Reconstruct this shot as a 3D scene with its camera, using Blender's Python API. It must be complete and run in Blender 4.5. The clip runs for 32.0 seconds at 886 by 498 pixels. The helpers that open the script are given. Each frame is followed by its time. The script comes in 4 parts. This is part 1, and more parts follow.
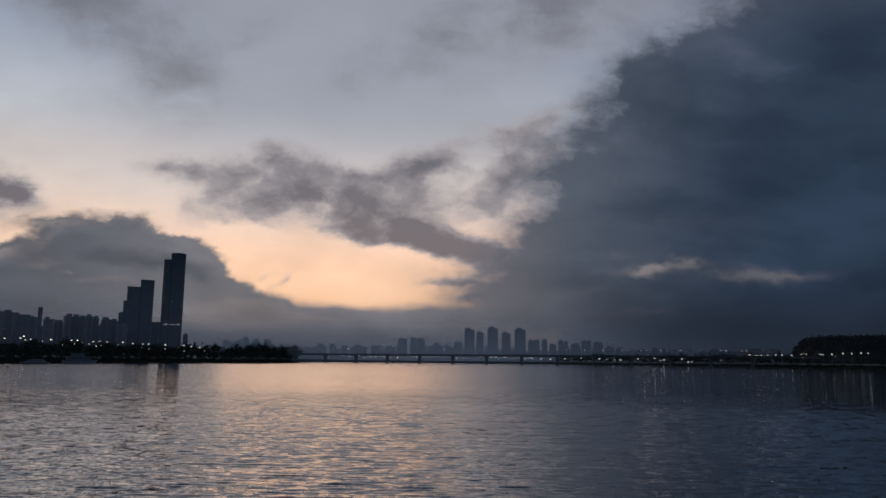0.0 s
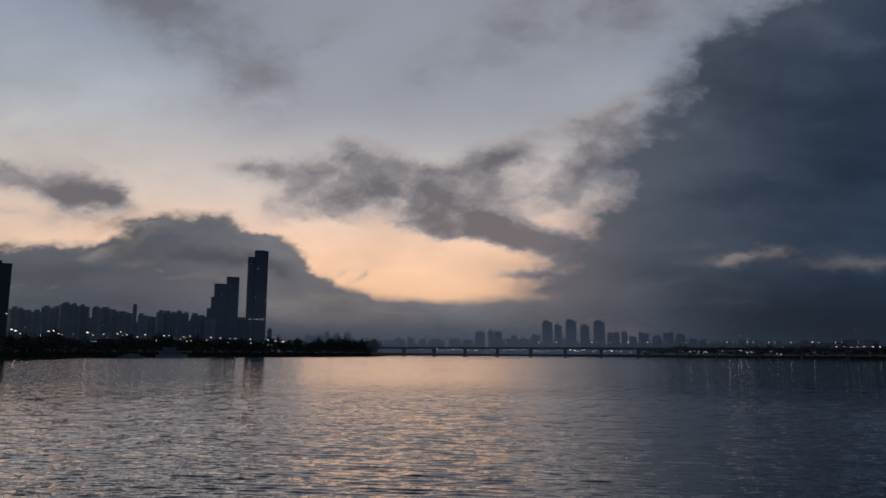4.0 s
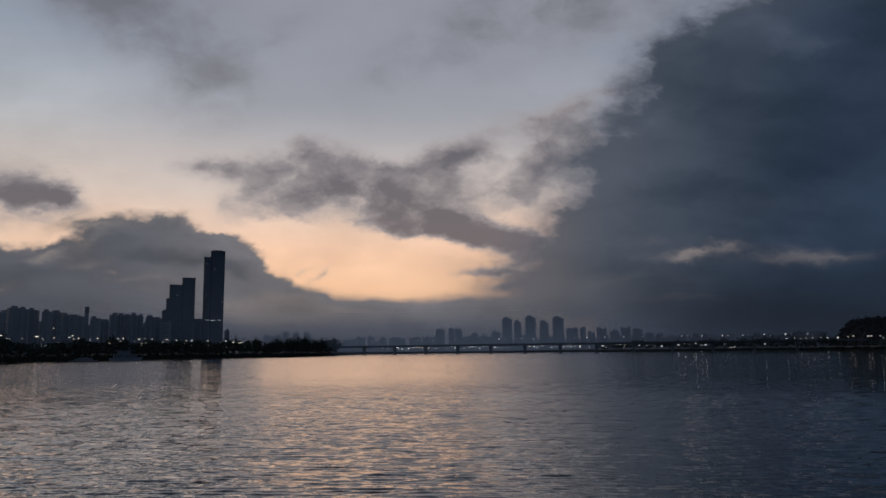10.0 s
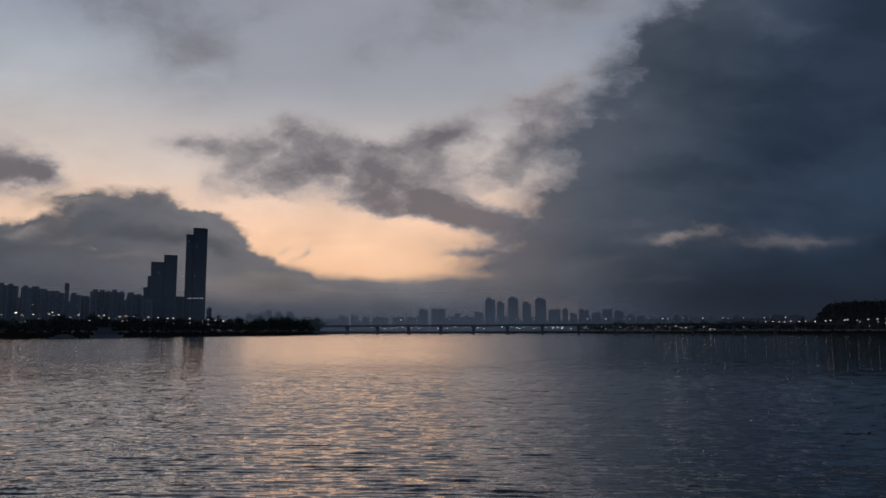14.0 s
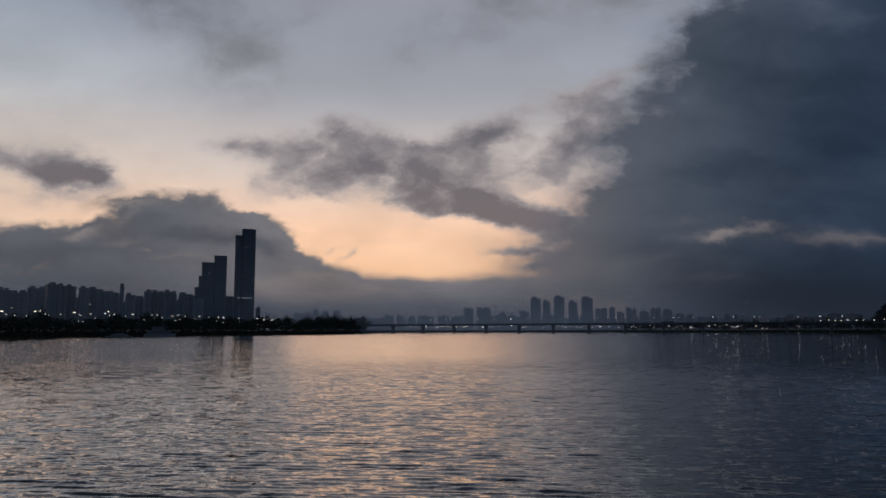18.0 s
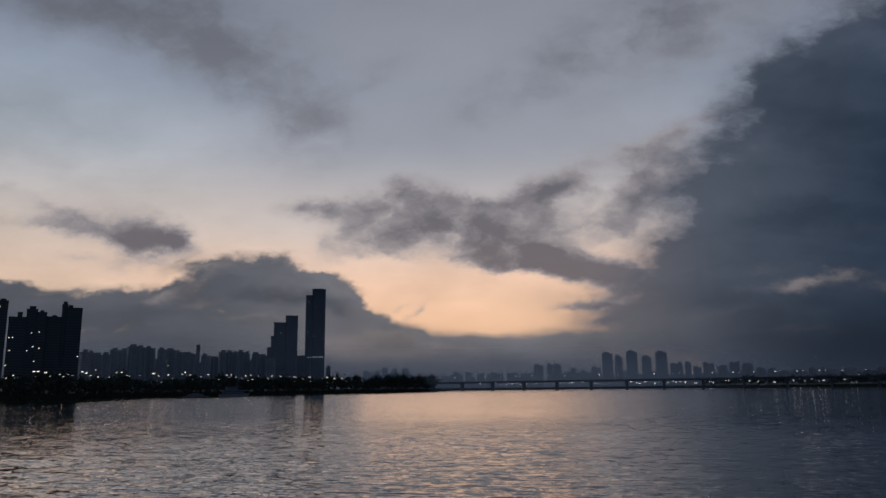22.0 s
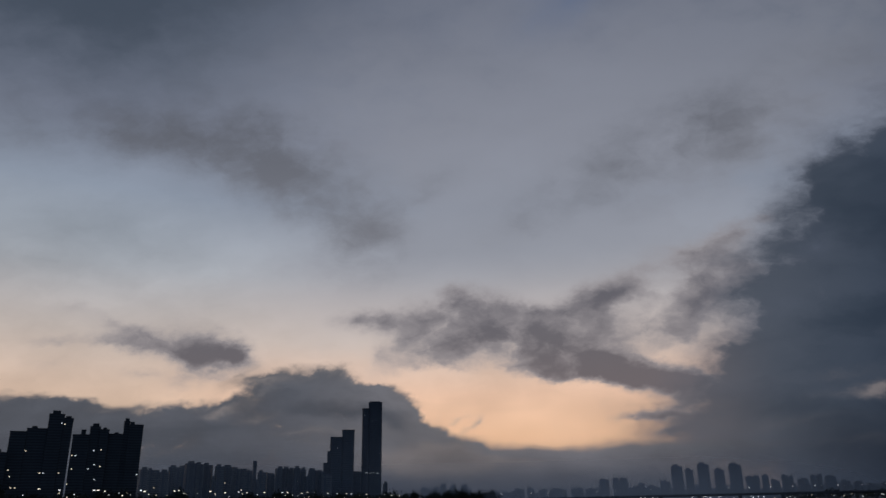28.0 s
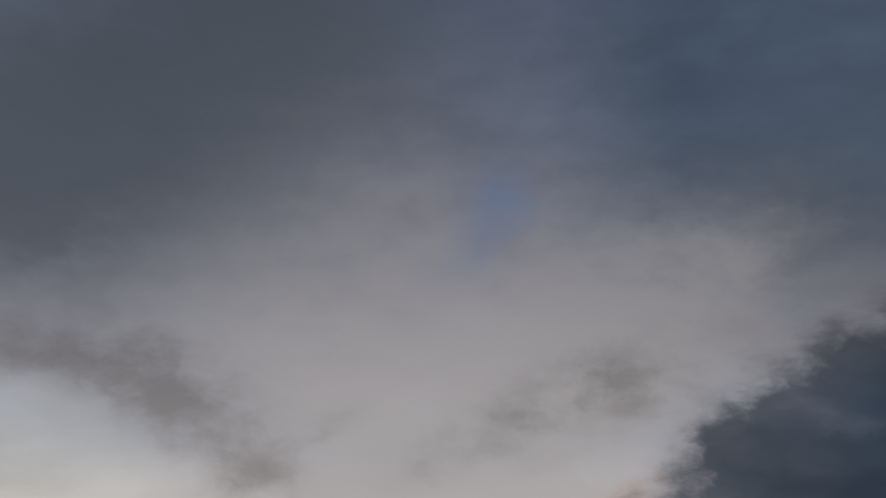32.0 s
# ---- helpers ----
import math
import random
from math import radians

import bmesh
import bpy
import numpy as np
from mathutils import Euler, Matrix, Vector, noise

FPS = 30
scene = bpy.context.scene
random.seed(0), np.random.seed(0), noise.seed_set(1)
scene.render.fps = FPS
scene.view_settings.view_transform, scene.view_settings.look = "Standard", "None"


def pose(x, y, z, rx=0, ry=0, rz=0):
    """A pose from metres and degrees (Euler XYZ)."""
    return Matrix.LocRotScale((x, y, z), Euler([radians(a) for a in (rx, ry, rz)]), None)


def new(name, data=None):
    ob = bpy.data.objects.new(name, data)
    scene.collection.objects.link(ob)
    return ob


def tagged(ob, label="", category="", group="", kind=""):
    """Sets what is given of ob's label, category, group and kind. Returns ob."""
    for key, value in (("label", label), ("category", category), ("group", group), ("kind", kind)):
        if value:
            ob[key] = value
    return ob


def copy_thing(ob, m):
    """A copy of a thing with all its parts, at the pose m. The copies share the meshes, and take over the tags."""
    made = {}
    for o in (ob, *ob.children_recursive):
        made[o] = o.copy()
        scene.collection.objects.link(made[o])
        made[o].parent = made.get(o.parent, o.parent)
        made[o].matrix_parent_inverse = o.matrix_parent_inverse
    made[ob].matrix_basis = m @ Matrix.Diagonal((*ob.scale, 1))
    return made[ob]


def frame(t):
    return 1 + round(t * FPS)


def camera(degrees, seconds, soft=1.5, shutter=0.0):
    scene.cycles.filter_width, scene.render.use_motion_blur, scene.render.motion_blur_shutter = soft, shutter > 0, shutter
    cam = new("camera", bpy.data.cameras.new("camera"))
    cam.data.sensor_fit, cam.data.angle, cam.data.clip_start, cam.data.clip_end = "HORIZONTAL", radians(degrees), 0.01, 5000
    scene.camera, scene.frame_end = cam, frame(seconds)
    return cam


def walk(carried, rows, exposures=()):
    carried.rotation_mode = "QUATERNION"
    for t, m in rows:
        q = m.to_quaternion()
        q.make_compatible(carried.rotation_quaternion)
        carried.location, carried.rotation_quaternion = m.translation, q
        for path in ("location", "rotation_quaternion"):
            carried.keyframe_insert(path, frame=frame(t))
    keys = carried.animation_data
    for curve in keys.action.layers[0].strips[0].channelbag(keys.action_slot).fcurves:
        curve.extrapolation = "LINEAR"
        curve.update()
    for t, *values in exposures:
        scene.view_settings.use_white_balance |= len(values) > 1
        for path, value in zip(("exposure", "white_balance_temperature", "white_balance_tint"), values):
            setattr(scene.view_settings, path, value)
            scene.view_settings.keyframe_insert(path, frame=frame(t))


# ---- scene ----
EYE = 5.0
cam = camera(62.0, 32.0, 1.5)
walk(cam, [
    (0.0, pose(0, 0, EYE, 98.67, -0.56, -0.09)),
    (0.5, pose(0, 0, EYE, 98.78, -0.62, 0.54)),
    (1.0, pose(0, 0, EYE, 98.73, -0.63, 1.31)),
    (1.5, pose(0, 0, EYE, 98.60, -0.42, 2.46)),
    (2.0, pose(0, 0, EYE, 98.48, -0.37, 3.16)),
    (2.5, pose(0, 0, EYE, 98.35, -0.42, 3.64)),
    (3.0, pose(0, 0, EYE, 98.28, -0.42, 4.52)),
    (3.5, pose(0, 0, EYE, 98.15, -0.38, 5.22)),
    (5.5, pose(0, 0, EYE, 98.12, -0.18, 7.72)),
    (6.0, pose(0, 0, EYE, 98.14, -0.03, 8.13)),
    (6.5, pose(0, 0, EYE, 98.11, 0.06, 8.47)),
    (7.0, pose(0, 0, EYE, 98.04, 0.23, 8.74)),
    (7.5, pose(0, 0, EYE, 98.01, 0.42, 9.02)),
    (8.0, pose(0, 0, EYE, 97.94, 0.44, 9.29)),
    (8.5, pose(0, 0, EYE, 97.92, 0.47, 9.27)),
    (9.0, pose(0, 0, EYE, 97.94, 0.62, 7.81)),
    (9.5, pose(0, 0, EYE, 97.97, 0.71, 5.33)),
    (10.0, pose(0, 0, EYE, 97.94, 0.64, 2.85)),
    (10.5, pose(0, 0, EYE, 97.99, 0.47, 1.33)),
    (11.0, pose(0, 0, EYE, 97.86, 0.59, 1.13)),
    (11.5, pose(0, 0, EYE, 97.73, 0.43, 1.05)),
    (12.0, pose(0, 0, EYE, 97.42, 0.26, 0.85)),
    (12.5, pose(0, 0, EYE, 97.14, 0.12, 0.81)),
    (13.0, pose(0, 0, EYE, 96.87, 0.06, 0.89)),
    (13.5, pose(0, 0, EYE, 96.65, -0.00, 1.16)),
    (14.0, pose(0, 0, EYE, 96.41, 0.12, 1.53)),
    (14.5, pose(0, 0, EYE, 96.26, 0.46, 2.18)),
    (16.5, pose(0, 0, EYE, 96.13, 0.50, 4.09)),
    (17.0, pose(0, 0, EYE, 96.24, 0.18, 4.47)),
    (17.5, pose(0, 0, EYE, 96.33, 0.18, 4.82)),
    (18.0, pose(0, 0, EYE, 96.34, 0.12, 5.03)),
    (18.5, pose(0, 0, EYE, 96.37, 0.21, 5.22)),
    (19.0, pose(0, 0, EYE, 96.60, 0.28, 5.56)),
    (19.5, pose(0, 0, EYE, 96.85, 0.27, 6.06)),
    (20.0, pose(0, 0, EYE, 97.18, 0.40, 6.56)),
    (20.5, pose(0, 0, EYE, 97.77, 0.62, 7.44)),
    (21.0, pose(0, 0, EYE, 98.68, 0.83, 8.51)),
    (21.5, pose(0, 0, EYE, 100.11, 0.88, 9.56)),
    (22.0, pose(0, 0, EYE, 100.75, 0.65, 10.35)),
    (22.5, pose(0, 0, EYE, 101.48, 0.51, 11.29)),
    (23.0, pose(0, 0, EYE, 102.24, 0.47, 11.88)),
    (23.5, pose(0, 0, EYE, 102.81, 0.47, 12.41)),
    (24.0, pose(0, 0, EYE, 103.30, 0.28, 12.85)),
    (24.5, pose(0, 0, EYE, 103.75, 0.35, 13.53)),
    (25.0, pose(0, 0, EYE, 104.52, 0.53, 14.22)),
    (25.5, pose(0, 0, EYE, 104.95, 0.66, 14.59)),
    (27.5, pose(0, 0, EYE, 107.87, 0.93, 15.11)),
    (28.0, pose(0, 0, EYE, 109.30, 0.95, 14.83)),
    (28.5, pose(0, 0, EYE, 110.48, 1.04, 14.20)),
    (29.0, pose(0, 0, EYE, 112.58, 1.13, 12.93)),
    (29.5, pose(0, 0, EYE, 115.23, 1.00, 11.77)),
    (30.0, pose(0, 0, EYE, 118.45, 0.93, 10.88)),
    (30.5, pose(0, 0, EYE, 120.62, 0.84, 10.21)),
    (31.0, pose(0, 0, EYE, 122.77, 0.84, 9.15)),
    (31.5, pose(0, 0, EYE, 124.92, 0.79, 7.94)),
    (32.0, pose(0, 0, EYE, 127.77, 0.82, 6.50)),
], exposures=((0.0, 0.2, 6580, 10), (3.0, 0.1, 6600, 10), (6.0, 0.02, 6720, 10), (8.0, 0.0, 6720, 10), (10.0, 0.06, 6720, 10), (14.0, 0.08, 6720, 10), (20.0, 0.1, 6720, 10), (22.0, 0.0, 6500, 10), (24.0, -0.1, 6500, 10), (28.5, -0.13, 6500, 10), (30.0, -0.25, 6500, 10), (31.0, -0.1, 6900, 10), (32.0, 0.22, 7800, 12)))


# ---- sky: dusk gradient with cloud layers, as one world ----
def rgb(r, g, b):
    """Linear colour from display values 0 to 255."""
    return tuple((v / 255 / 12.92 if v < 10.3 else ((v / 255 + 0.055) / 1.055) ** 2.4) for v in (r, g, b)) + (1.0,)


world = bpy.data.worlds.new("dusk_sky")
scene.world = world
world.use_nodes = True
wt = world.node_tree
wt.nodes.clear()
world.cycles.sampling_method = "MANUAL"
world.cycles.sample_map_resolution = 512


def wn(kind, *inputs, **settings):
    """A world node with its settings; inputs are sockets or values in order, None leaves one alone."""
    n = wt.nodes.new(kind)
    for key, value in settings.items():
        setattr(n, key, value)
    for i, value in enumerate(inputs):
        if value is None:
            continue
        if isinstance(value, bpy.types.NodeSocket):
            wt.links.new(value, n.inputs[i])
        else:
            n.inputs[i].default_value = value
    return n


def wmath(op, a, b=None, c=None):
    return wn("ShaderNodeMath", a, b, c, operation=op).outputs[0]


def wvec(op, a, b=None):
    return wn("ShaderNodeVectorMath", a, b, operation=op)


def wmix(fac, a, b):
    n = wt.nodes.new("ShaderNodeMix")
    n.data_type = "RGBA"
    for i, value in ((0, fac), (6, a), (7, b)):
        if isinstance(value, bpy.types.NodeSocket):
            wt.links.new(value, n.inputs[i])
        else:
            n.inputs[i].default_value = value
    return n.outputs[2]


def wsmooth(x, a, b, lo=0.0, hi=1.0):
    return wn("ShaderNodeMapRange", x, a, b, lo, hi, interpolation_type="SMOOTHSTEP").outputs[0]


way = wn("ShaderNodeTexCoord").outputs["Generated"]
MID_TURN, MID_UP = radians(-8), radians(16)
ahead = Vector((math.sin(MID_TURN) * math.cos(MID_UP), math.cos(MID_TURN) * math.cos(MID_UP), math.sin(MID_UP)))
side = Vector((math.cos(MID_TURN), -math.sin(MID_TURN), 0))
over = side.cross(ahead)
fwd = wvec("DOT_PRODUCT", way, ahead).outputs["Value"]
half = wmath("DIVIDE", 2 * 57.2958, wmath("MAXIMUM", wmath("ADD", fwd, 1.0), 0.05))
flat_u = wmath("MULTIPLY", wvec("DOT_PRODUCT", way, side).outputs["Value"], half)
flat_v = wmath("MULTIPLY", wvec("DOT_PRODUCT", way, over).outputs["Value"], half)
flat = wn("ShaderNodeCombineXYZ", flat_u, flat_v, 0.0).outputs[0]
rise = wn("ShaderNodeSeparateXYZ", way).outputs[2]

# turbulence that frays the cloud edges
stretched = wvec("MULTIPLY", flat, (0.75, 1.15, 1.0)).outputs[0]
broad = wn("ShaderNodeTexNoise", stretched, None, 0.13, 3.0, 0.5, noise_dimensions="3D")
fray = wn("ShaderNodeTexNoise", stretched, None, 0.5, 5.0, 0.55, noise_dimensions="3D")
swirl = wvec("MULTIPLY", wvec("SUBTRACT", broad.outputs["Color"], (0.5, 0.5, 0.5)).outputs[0], (2.6, 1.8, 0.0)).outputs[0]
curl = wvec("MULTIPLY", wvec("SUBTRACT", fray.outputs["Color"], (0.5, 0.5, 0.5)).outputs[0], (2.2, 1.5, 0.0)).outputs[0]
wisp = wn("ShaderNodeTexNoise", stretched, None, 1.5, 4.0, 0.6, noise_dimensions="3D")
ragged = wvec("MULTIPLY", wvec("SUBTRACT", wisp.outputs["Color"], (0.5, 0.5, 0.5)).outputs[0], (1.1, 0.8, 0.0)).outputs[0]
bent = wvec("ADD", wvec("ADD", wvec("ADD", flat, swirl).outputs[0], curl).outputs[0], ragged).outputs[0]
detail = wn("ShaderNodeTexNoise", wvec("ADD", stretched, curl).outputs[0], None, 0.3, 6.0, 0.55, noise_dimensions="3D").outputs[0]
billow = wmath("SUBTRACT", detail, 0.5)
banded = wn("ShaderNodeTexNoise", wvec("MULTIPLY", bent, (0.5, 1.15, 1.0)).outputs[0], None, 0.15, 4.0, 0.5, noise_dimensions="3D").outputs[0]


def puff(layer, u, v, wide, tall, turn, weight):
    """One soft lump of cloud: place, half widths and turn in degrees of sky."""
    layer.append((u, v, wide, tall, turn, weight))


def gather(layer, noise_part):
    """How thick a layer is: its lumps add up, gaps cut, all frayed by turbulence."""
    total = None
    for u, v, wide, tall, turn, weight in layer:
        m = wn("ShaderNodeMapping", bent, (u, v, 0), (0, 0, radians(turn)), (2.5 * wide, 2.5 * tall, 1), vector_type="TEXTURE")
        g = wn("ShaderNodeTexGradient", m.outputs[0], gradient_type="QUADRATIC_SPHERE").outputs["Fac"]
        total = wmath("MULTIPLY", g, weight) if total is None else wmath("MULTIPLY_ADD", g, weight, total)
    return wmath("MULTIPLY", total, wmath("MULTIPLY_ADD", billow, noise_part, 1.0))


high = []
puff(high, -26.1, 29.1, 18.9, 14.3, 7, 1.00)
puff(high, -10.6, 39.1, 11.9, 9.0, 4, 0.80)
puff(high, 27.5, 23.5, 9.8, 7.12, 20, 0.70)
puff(high, -32.2, 26.2, 8.9, 6.67, 0, 0.50)

sheen = []
puff(sheen, -1.9, 9.7, 18.1, 9.7, 0, 1.00)
puff(sheen, -2.1, 25.7, 15.2, 11.9, 1, 0.70)
puff(sheen, 22.4, 21.4, 12.6, 5.8, 7, 0.55)
puff(sheen, 13.3, 12.6, 11.2, 5.1, 18, 0.80)
puff(sheen, 5.7, 27.1, 2.8, 7.4, -1, -0.12)
puff(sheen, -2.0, 1.1, 14.8, 3.6, 5, 0.75)
puff(sheen, -13.4, -1.7, 7.2, 3.1, 0, 0.45)
puff(sheen, 2.5, 1.9, 11.7, 2.7, 0, 0.50)

opening = []
puff(opening, 6.5, 25.9, 2.5, 3.1, 75, 0.90)
puff(opening, 4.8, 22.0, 2.7, 2.0, 60, 0.70)
puff(opening, 1.6, 20.4, 3.6, 1.8, 30, 0.40)
puff(opening, 6.2, 26.2, 2.7, 2.2, 60, 0.60)

veil = []
puff(veil, -32.3, 13.9, 12.6, 2.90, -5, 0.68)
puff(veil, -26.5, 13.1, 10.4, 2.69, -9, 0.72)
puff(veil, -21.9, 11.5, 7.0, 2.44, -20, 0.76)
puff(veil, -17.6, 8.6, 6.2, 2.82, -34, 0.72)
puff(veil, -14.0, 5.9, 4.9, 2.17, -29, 0.76)
puff(veil, -11.2, 4.8, 2.8, 1.94, -21, 0.72)
puff(veil, -16.1, 12.1, 6.8, 3.68, -26, 0.44)
puff(veil, -7.9, 7.3, 3.2, 1.14, 24, 0.48)
puff(veil, -6.1, 8.9, 3.5, 1.01, 28, 0.32)
puff(veil, -0.6, 5.6, 3.8, 1.80, 18, 0.40)
puff(veil, 2.5, 8.0, 4.1, 1.58, 33, 0.32)
puff(veil, -14.8, 1.2, 2.2, 1.69, -16, 0.34)
puff(veil, -11.4, 1.7, 2.0, 0.98, -6, 0.48)
puff(veil, -5.7, 2.9, 2.3, 0.92, 8, 0.28)
puff(veil, 7.2, 8.2, 5.3, 2.61, 22, 0.44)
puff(veil, 11.6, 11.0, 6.2, 2.61, 27, 0.40)
puff(veil, 18.0, 12.8, 7.6, 2.90, 18, 0.48)
puff(veil, 24.0, 15.2, 8.6, 3.45, 22, 0.48)
puff(veil, 9.6, 5.5, 5.1, 1.41, 8, 0.28)
puff(veil, -0.1, 4.7, 3.5, 1.24, 18, 0.32)
puff(veil, 5.0, 6.2, 5.3, 1.74, 13, 0.28)
puff(veil, 14.9, 10.8, 7.3, 2.42, -3, 0.56)
puff(veil, 10.8, 9.4, 5.1, 1.83, 3, 0.32)
puff(veil, 17.6, 8.8, 3.9, 1.53, 22, 0.36)

streak = []
puff(streak, -28.7, -2.0, 2.8, 0.90, -6, 1.04)
puff(streak, -27.0, -3.0, 2.3, 0.75, -20, 0.94)
puff(streak, -23.7, -2.9, 2.2, 1.07, -30, 1.10)
puff(streak, -22.4, -3.8, 0.8, 0.60, -42, 0.94)
puff(streak, -25.5, -4.7, 2.1, 1.07, 26, 0.68)
puff(streak, -32.5, -2.4, 2.9, 0.47, -7, 0.61)
puff(streak, -34.7, -2.2, 2.1, 0.41, -2, 0.50)
puff(streak, -34.1, -0.0, 1.8, 0.62, -14, 0.44)
puff(streak, -31.1, -0.6, 1.3, 0.36, -22, 0.42)
puff(streak, -29.2, -4.8, 1.4, 0.47, -3, 0.44)
puff(streak, -35.1, -3.9, 2.5, 0.51, -3, 0.33)
puff(streak, -13.2, -1.8, 2.2, 0.66, 0, 0.83)
puff(streak, -11.3, -4.0, 1.7, 0.88, 26, 0.55)
puff(streak, -11.3, -1.7, 2.0, 0.76, -7, 0.66)
puff(streak, -7.6, -1.9, 3.1, 1.21, 10, 0.83)
puff(streak, -5.5, -0.7, 2.3, 1.20, 12, 0.88)
puff(streak, -3.2, -1.2, 2.8, 1.20, 5, 1.08)
puff(streak, -7.4, -4.3, 3.3, 0.78, 12, 0.77)
puff(streak, -4.5, -3.7, 3.7, 1.10, 11, 0.94)
puff(streak, -7.4, -5.3, 3.0, 0.44, 6, 0.44)
puff(streak, -0.8, -3.8, 4.0, 1.54, -5, 1.23)
puff(streak, 2.5, -4.4, 3.6, 1.36, -11, 1.23)
puff(streak, 5.3, -5.6, 3.6, 1.09, -19, 1.23)
puff(streak, 8.3, -6.5, 4.0, 0.98, -11, 1.23)
puff(streak, 12.2, -7.2, 4.3, 0.85, -4, 1.23)
puff(streak, 5.7, -6.9, 5.9, 0.49, -8, 0.66)
puff(streak, -0.4, -5.7, 3.3, 0.71, -1, 0.55)
puff(streak, 3.9, -6.5, 3.0, 0.49, -5, 0.55)
puff(streak, 8.1, -0.7, 2.8, 1.50, 3, 0.94)
puff(streak, 5.8, -1.2, 2.4, 1.09, 17, 0.77)
puff(streak, 3.4, -1.9, 2.5, 0.93, 19, 0.61)
puff(streak, 5.9, -3.1, 2.5, 1.09, -26, 0.66)
puff(streak, 9.3, -3.4, 2.1, 1.19, -1, 0.66)
puff(streak, 9.5, -5.3, 2.2, 0.47, -6, -0.30)
puff(streak, 12.3, 2.0, 2.5, 0.90, -6, 0.83)
puff(streak, 13.1, -2.0, 2.4, 2.03, 44, 0.88)
puff(streak, 14.1, -0.2, 2.3, 2.11, 38, 0.77)
puff(streak, 9.2, 1.2, 2.9, 0.75, 10, 0.44)
puff(streak, 11.2, -4.0, 2.4, 1.07, 19, 0.44)
puff(streak, 10.3, -9.9, 2.6, 0.38, 2, 1.10)
puff(streak, 9.0, -9.9, 1.7, 0.26, -0, 0.83)
puff(streak, 10.0, -11.1, 2.1, 0.33, 5, 0.77)
puff(streak, 10.9, -9.2, 2.0, 0.43, 8, 0.66)
puff(streak, 11.9, -8.5, 1.8, 0.85, -0, 0.77)
puff(streak, 7.3, -10.1, 1.5, 0.16, -0, 0.50)
puff(streak, 11.9, -10.4, 1.8, 0.96, 0, 0.99)
puff(streak, -4.7, -10.1, 1.0, 0.28, 37, 0.61)
puff(streak, -6.0, -9.7, 1.1, 0.22, 9, 0.44)
puff(streak, -7.3, -9.3, 0.7, 0.22, 19, 0.39)
puff(streak, 15.3, 3.1, 1.8, 0.80, 10, 0.80)
puff(streak, 16.7, 0.6, 1.8, 1.16, 40, 0.70)
puff(streak, 17.7, 4.2, 1.6, 0.62, 0, 0.60)
puff(streak, 13.3, 0.2, 1.2, 0.71, 0, 0.50)
puff(streak, -9.1, -3.1, 1.8, 0.62, 20, 0.60)
puff(streak, 0.6, -1.8, 2.2, 0.44, -10, 0.50)
puff(streak, -21.2, -6.6, 1.5, 0.40, 10, 0.60)
puff(streak, -24.1, -4.4, 1.5, 0.53, 10, 0.50)
puff(streak, -24.3, -3.6, 2.2, 0.89, -5, 0.90)
puff(streak, -22.5, -4.1, 1.5, 0.62, -25, 0.80)
puff(streak, -23.9, -5.5, 2.7, 0.53, 0, 0.50)

mass = []
puff(mass, 25.9, 4.1, 5.2, 4.40, 2, 1.20)
puff(mass, 24.9, 7.8, 2.5, 1.88, 2, 1.12)
puff(mass, 21.7, 5.0, 2.5, 2.52, 42, 0.85)
puff(mass, 20.3, 6.9, 1.8, 0.83, 12, 0.60)
puff(mass, 24.3, -1.5, 8.7, 4.76, 3, 1.30)
puff(mass, 35.0, -1.0, 9.3, 10.09, 3, 1.35)
puff(mass, 35.6, 8.2, 4.7, 4.70, 1, 0.69)
puff(mass, 30.7, 8.9, 2.1, 2.77, 1, 0.43)
puff(mass, 19.6, -3.5, 4.7, 3.59, 23, 1.20)
puff(mass, 18.0, -5.2, 3.7, 2.47, 31, 0.50)
puff(mass, 18.1, -0.5, 2.2, 1.74, 43, 0.90)
puff(mass, 15.9, -6.9, 3.3, 1.59, 3, 0.49)
puff(mass, 20.9, -8.7, 11.1, 2.65, 3, 1.25)
puff(mass, 16.9, -10.4, 3.2, 1.77, 3, 0.50)
puff(mass, 17.6, -11.5, 6.5, 1.95, 3, 1.20)
puff(mass, 27.8, -11.6, 17.2, 2.62, 4, 1.30)
puff(mass, 13.2, 1.2, 2.5, 0.86, 6, 0.62)
puff(mass, 17.9, 2.9, 2.2, 1.28, 22, 0.60)
puff(mass, 15.6, -1.8, 1.5, 1.75, 12, 0.32)
puff(mass, 16.0, 1.6, 1.7, 0.60, -8, 0.35)
puff(mass, 19.1, 0.8, 2.1, 0.52, 10, -0.25)
puff(mass, 14.7, -3.9, 1.6, 1.06, 22, 0.24)
puff(mass, 29.6, -1.3, 8.5, 7.56, 20, 3.50)
puff(mass, 38.0, 2.5, 8.9, 10.68, 0, 4.50)
puff(mass, 23.8, -5.9, 6.7, 3.56, 0, 2.50)
puff(mass, 30.2, -11.2, 16.9, 3.11, 0, 4.00)
puff(mass, 25.9, 4.1, 4.9, 4.00, 0, 2.20)
puff(mass, 34.8, 8.6, 4.9, 4.89, 0, 1.50)
puff(mass, 17.9, -9.3, 4.5, 2.67, 0, 2.00)
puff(mass, 30.4, 7.7, 3.1, 4.00, 0, 0.60)
puff(mass, 43.5, -3.4, 11.1, 14.24, 0, 5.00)

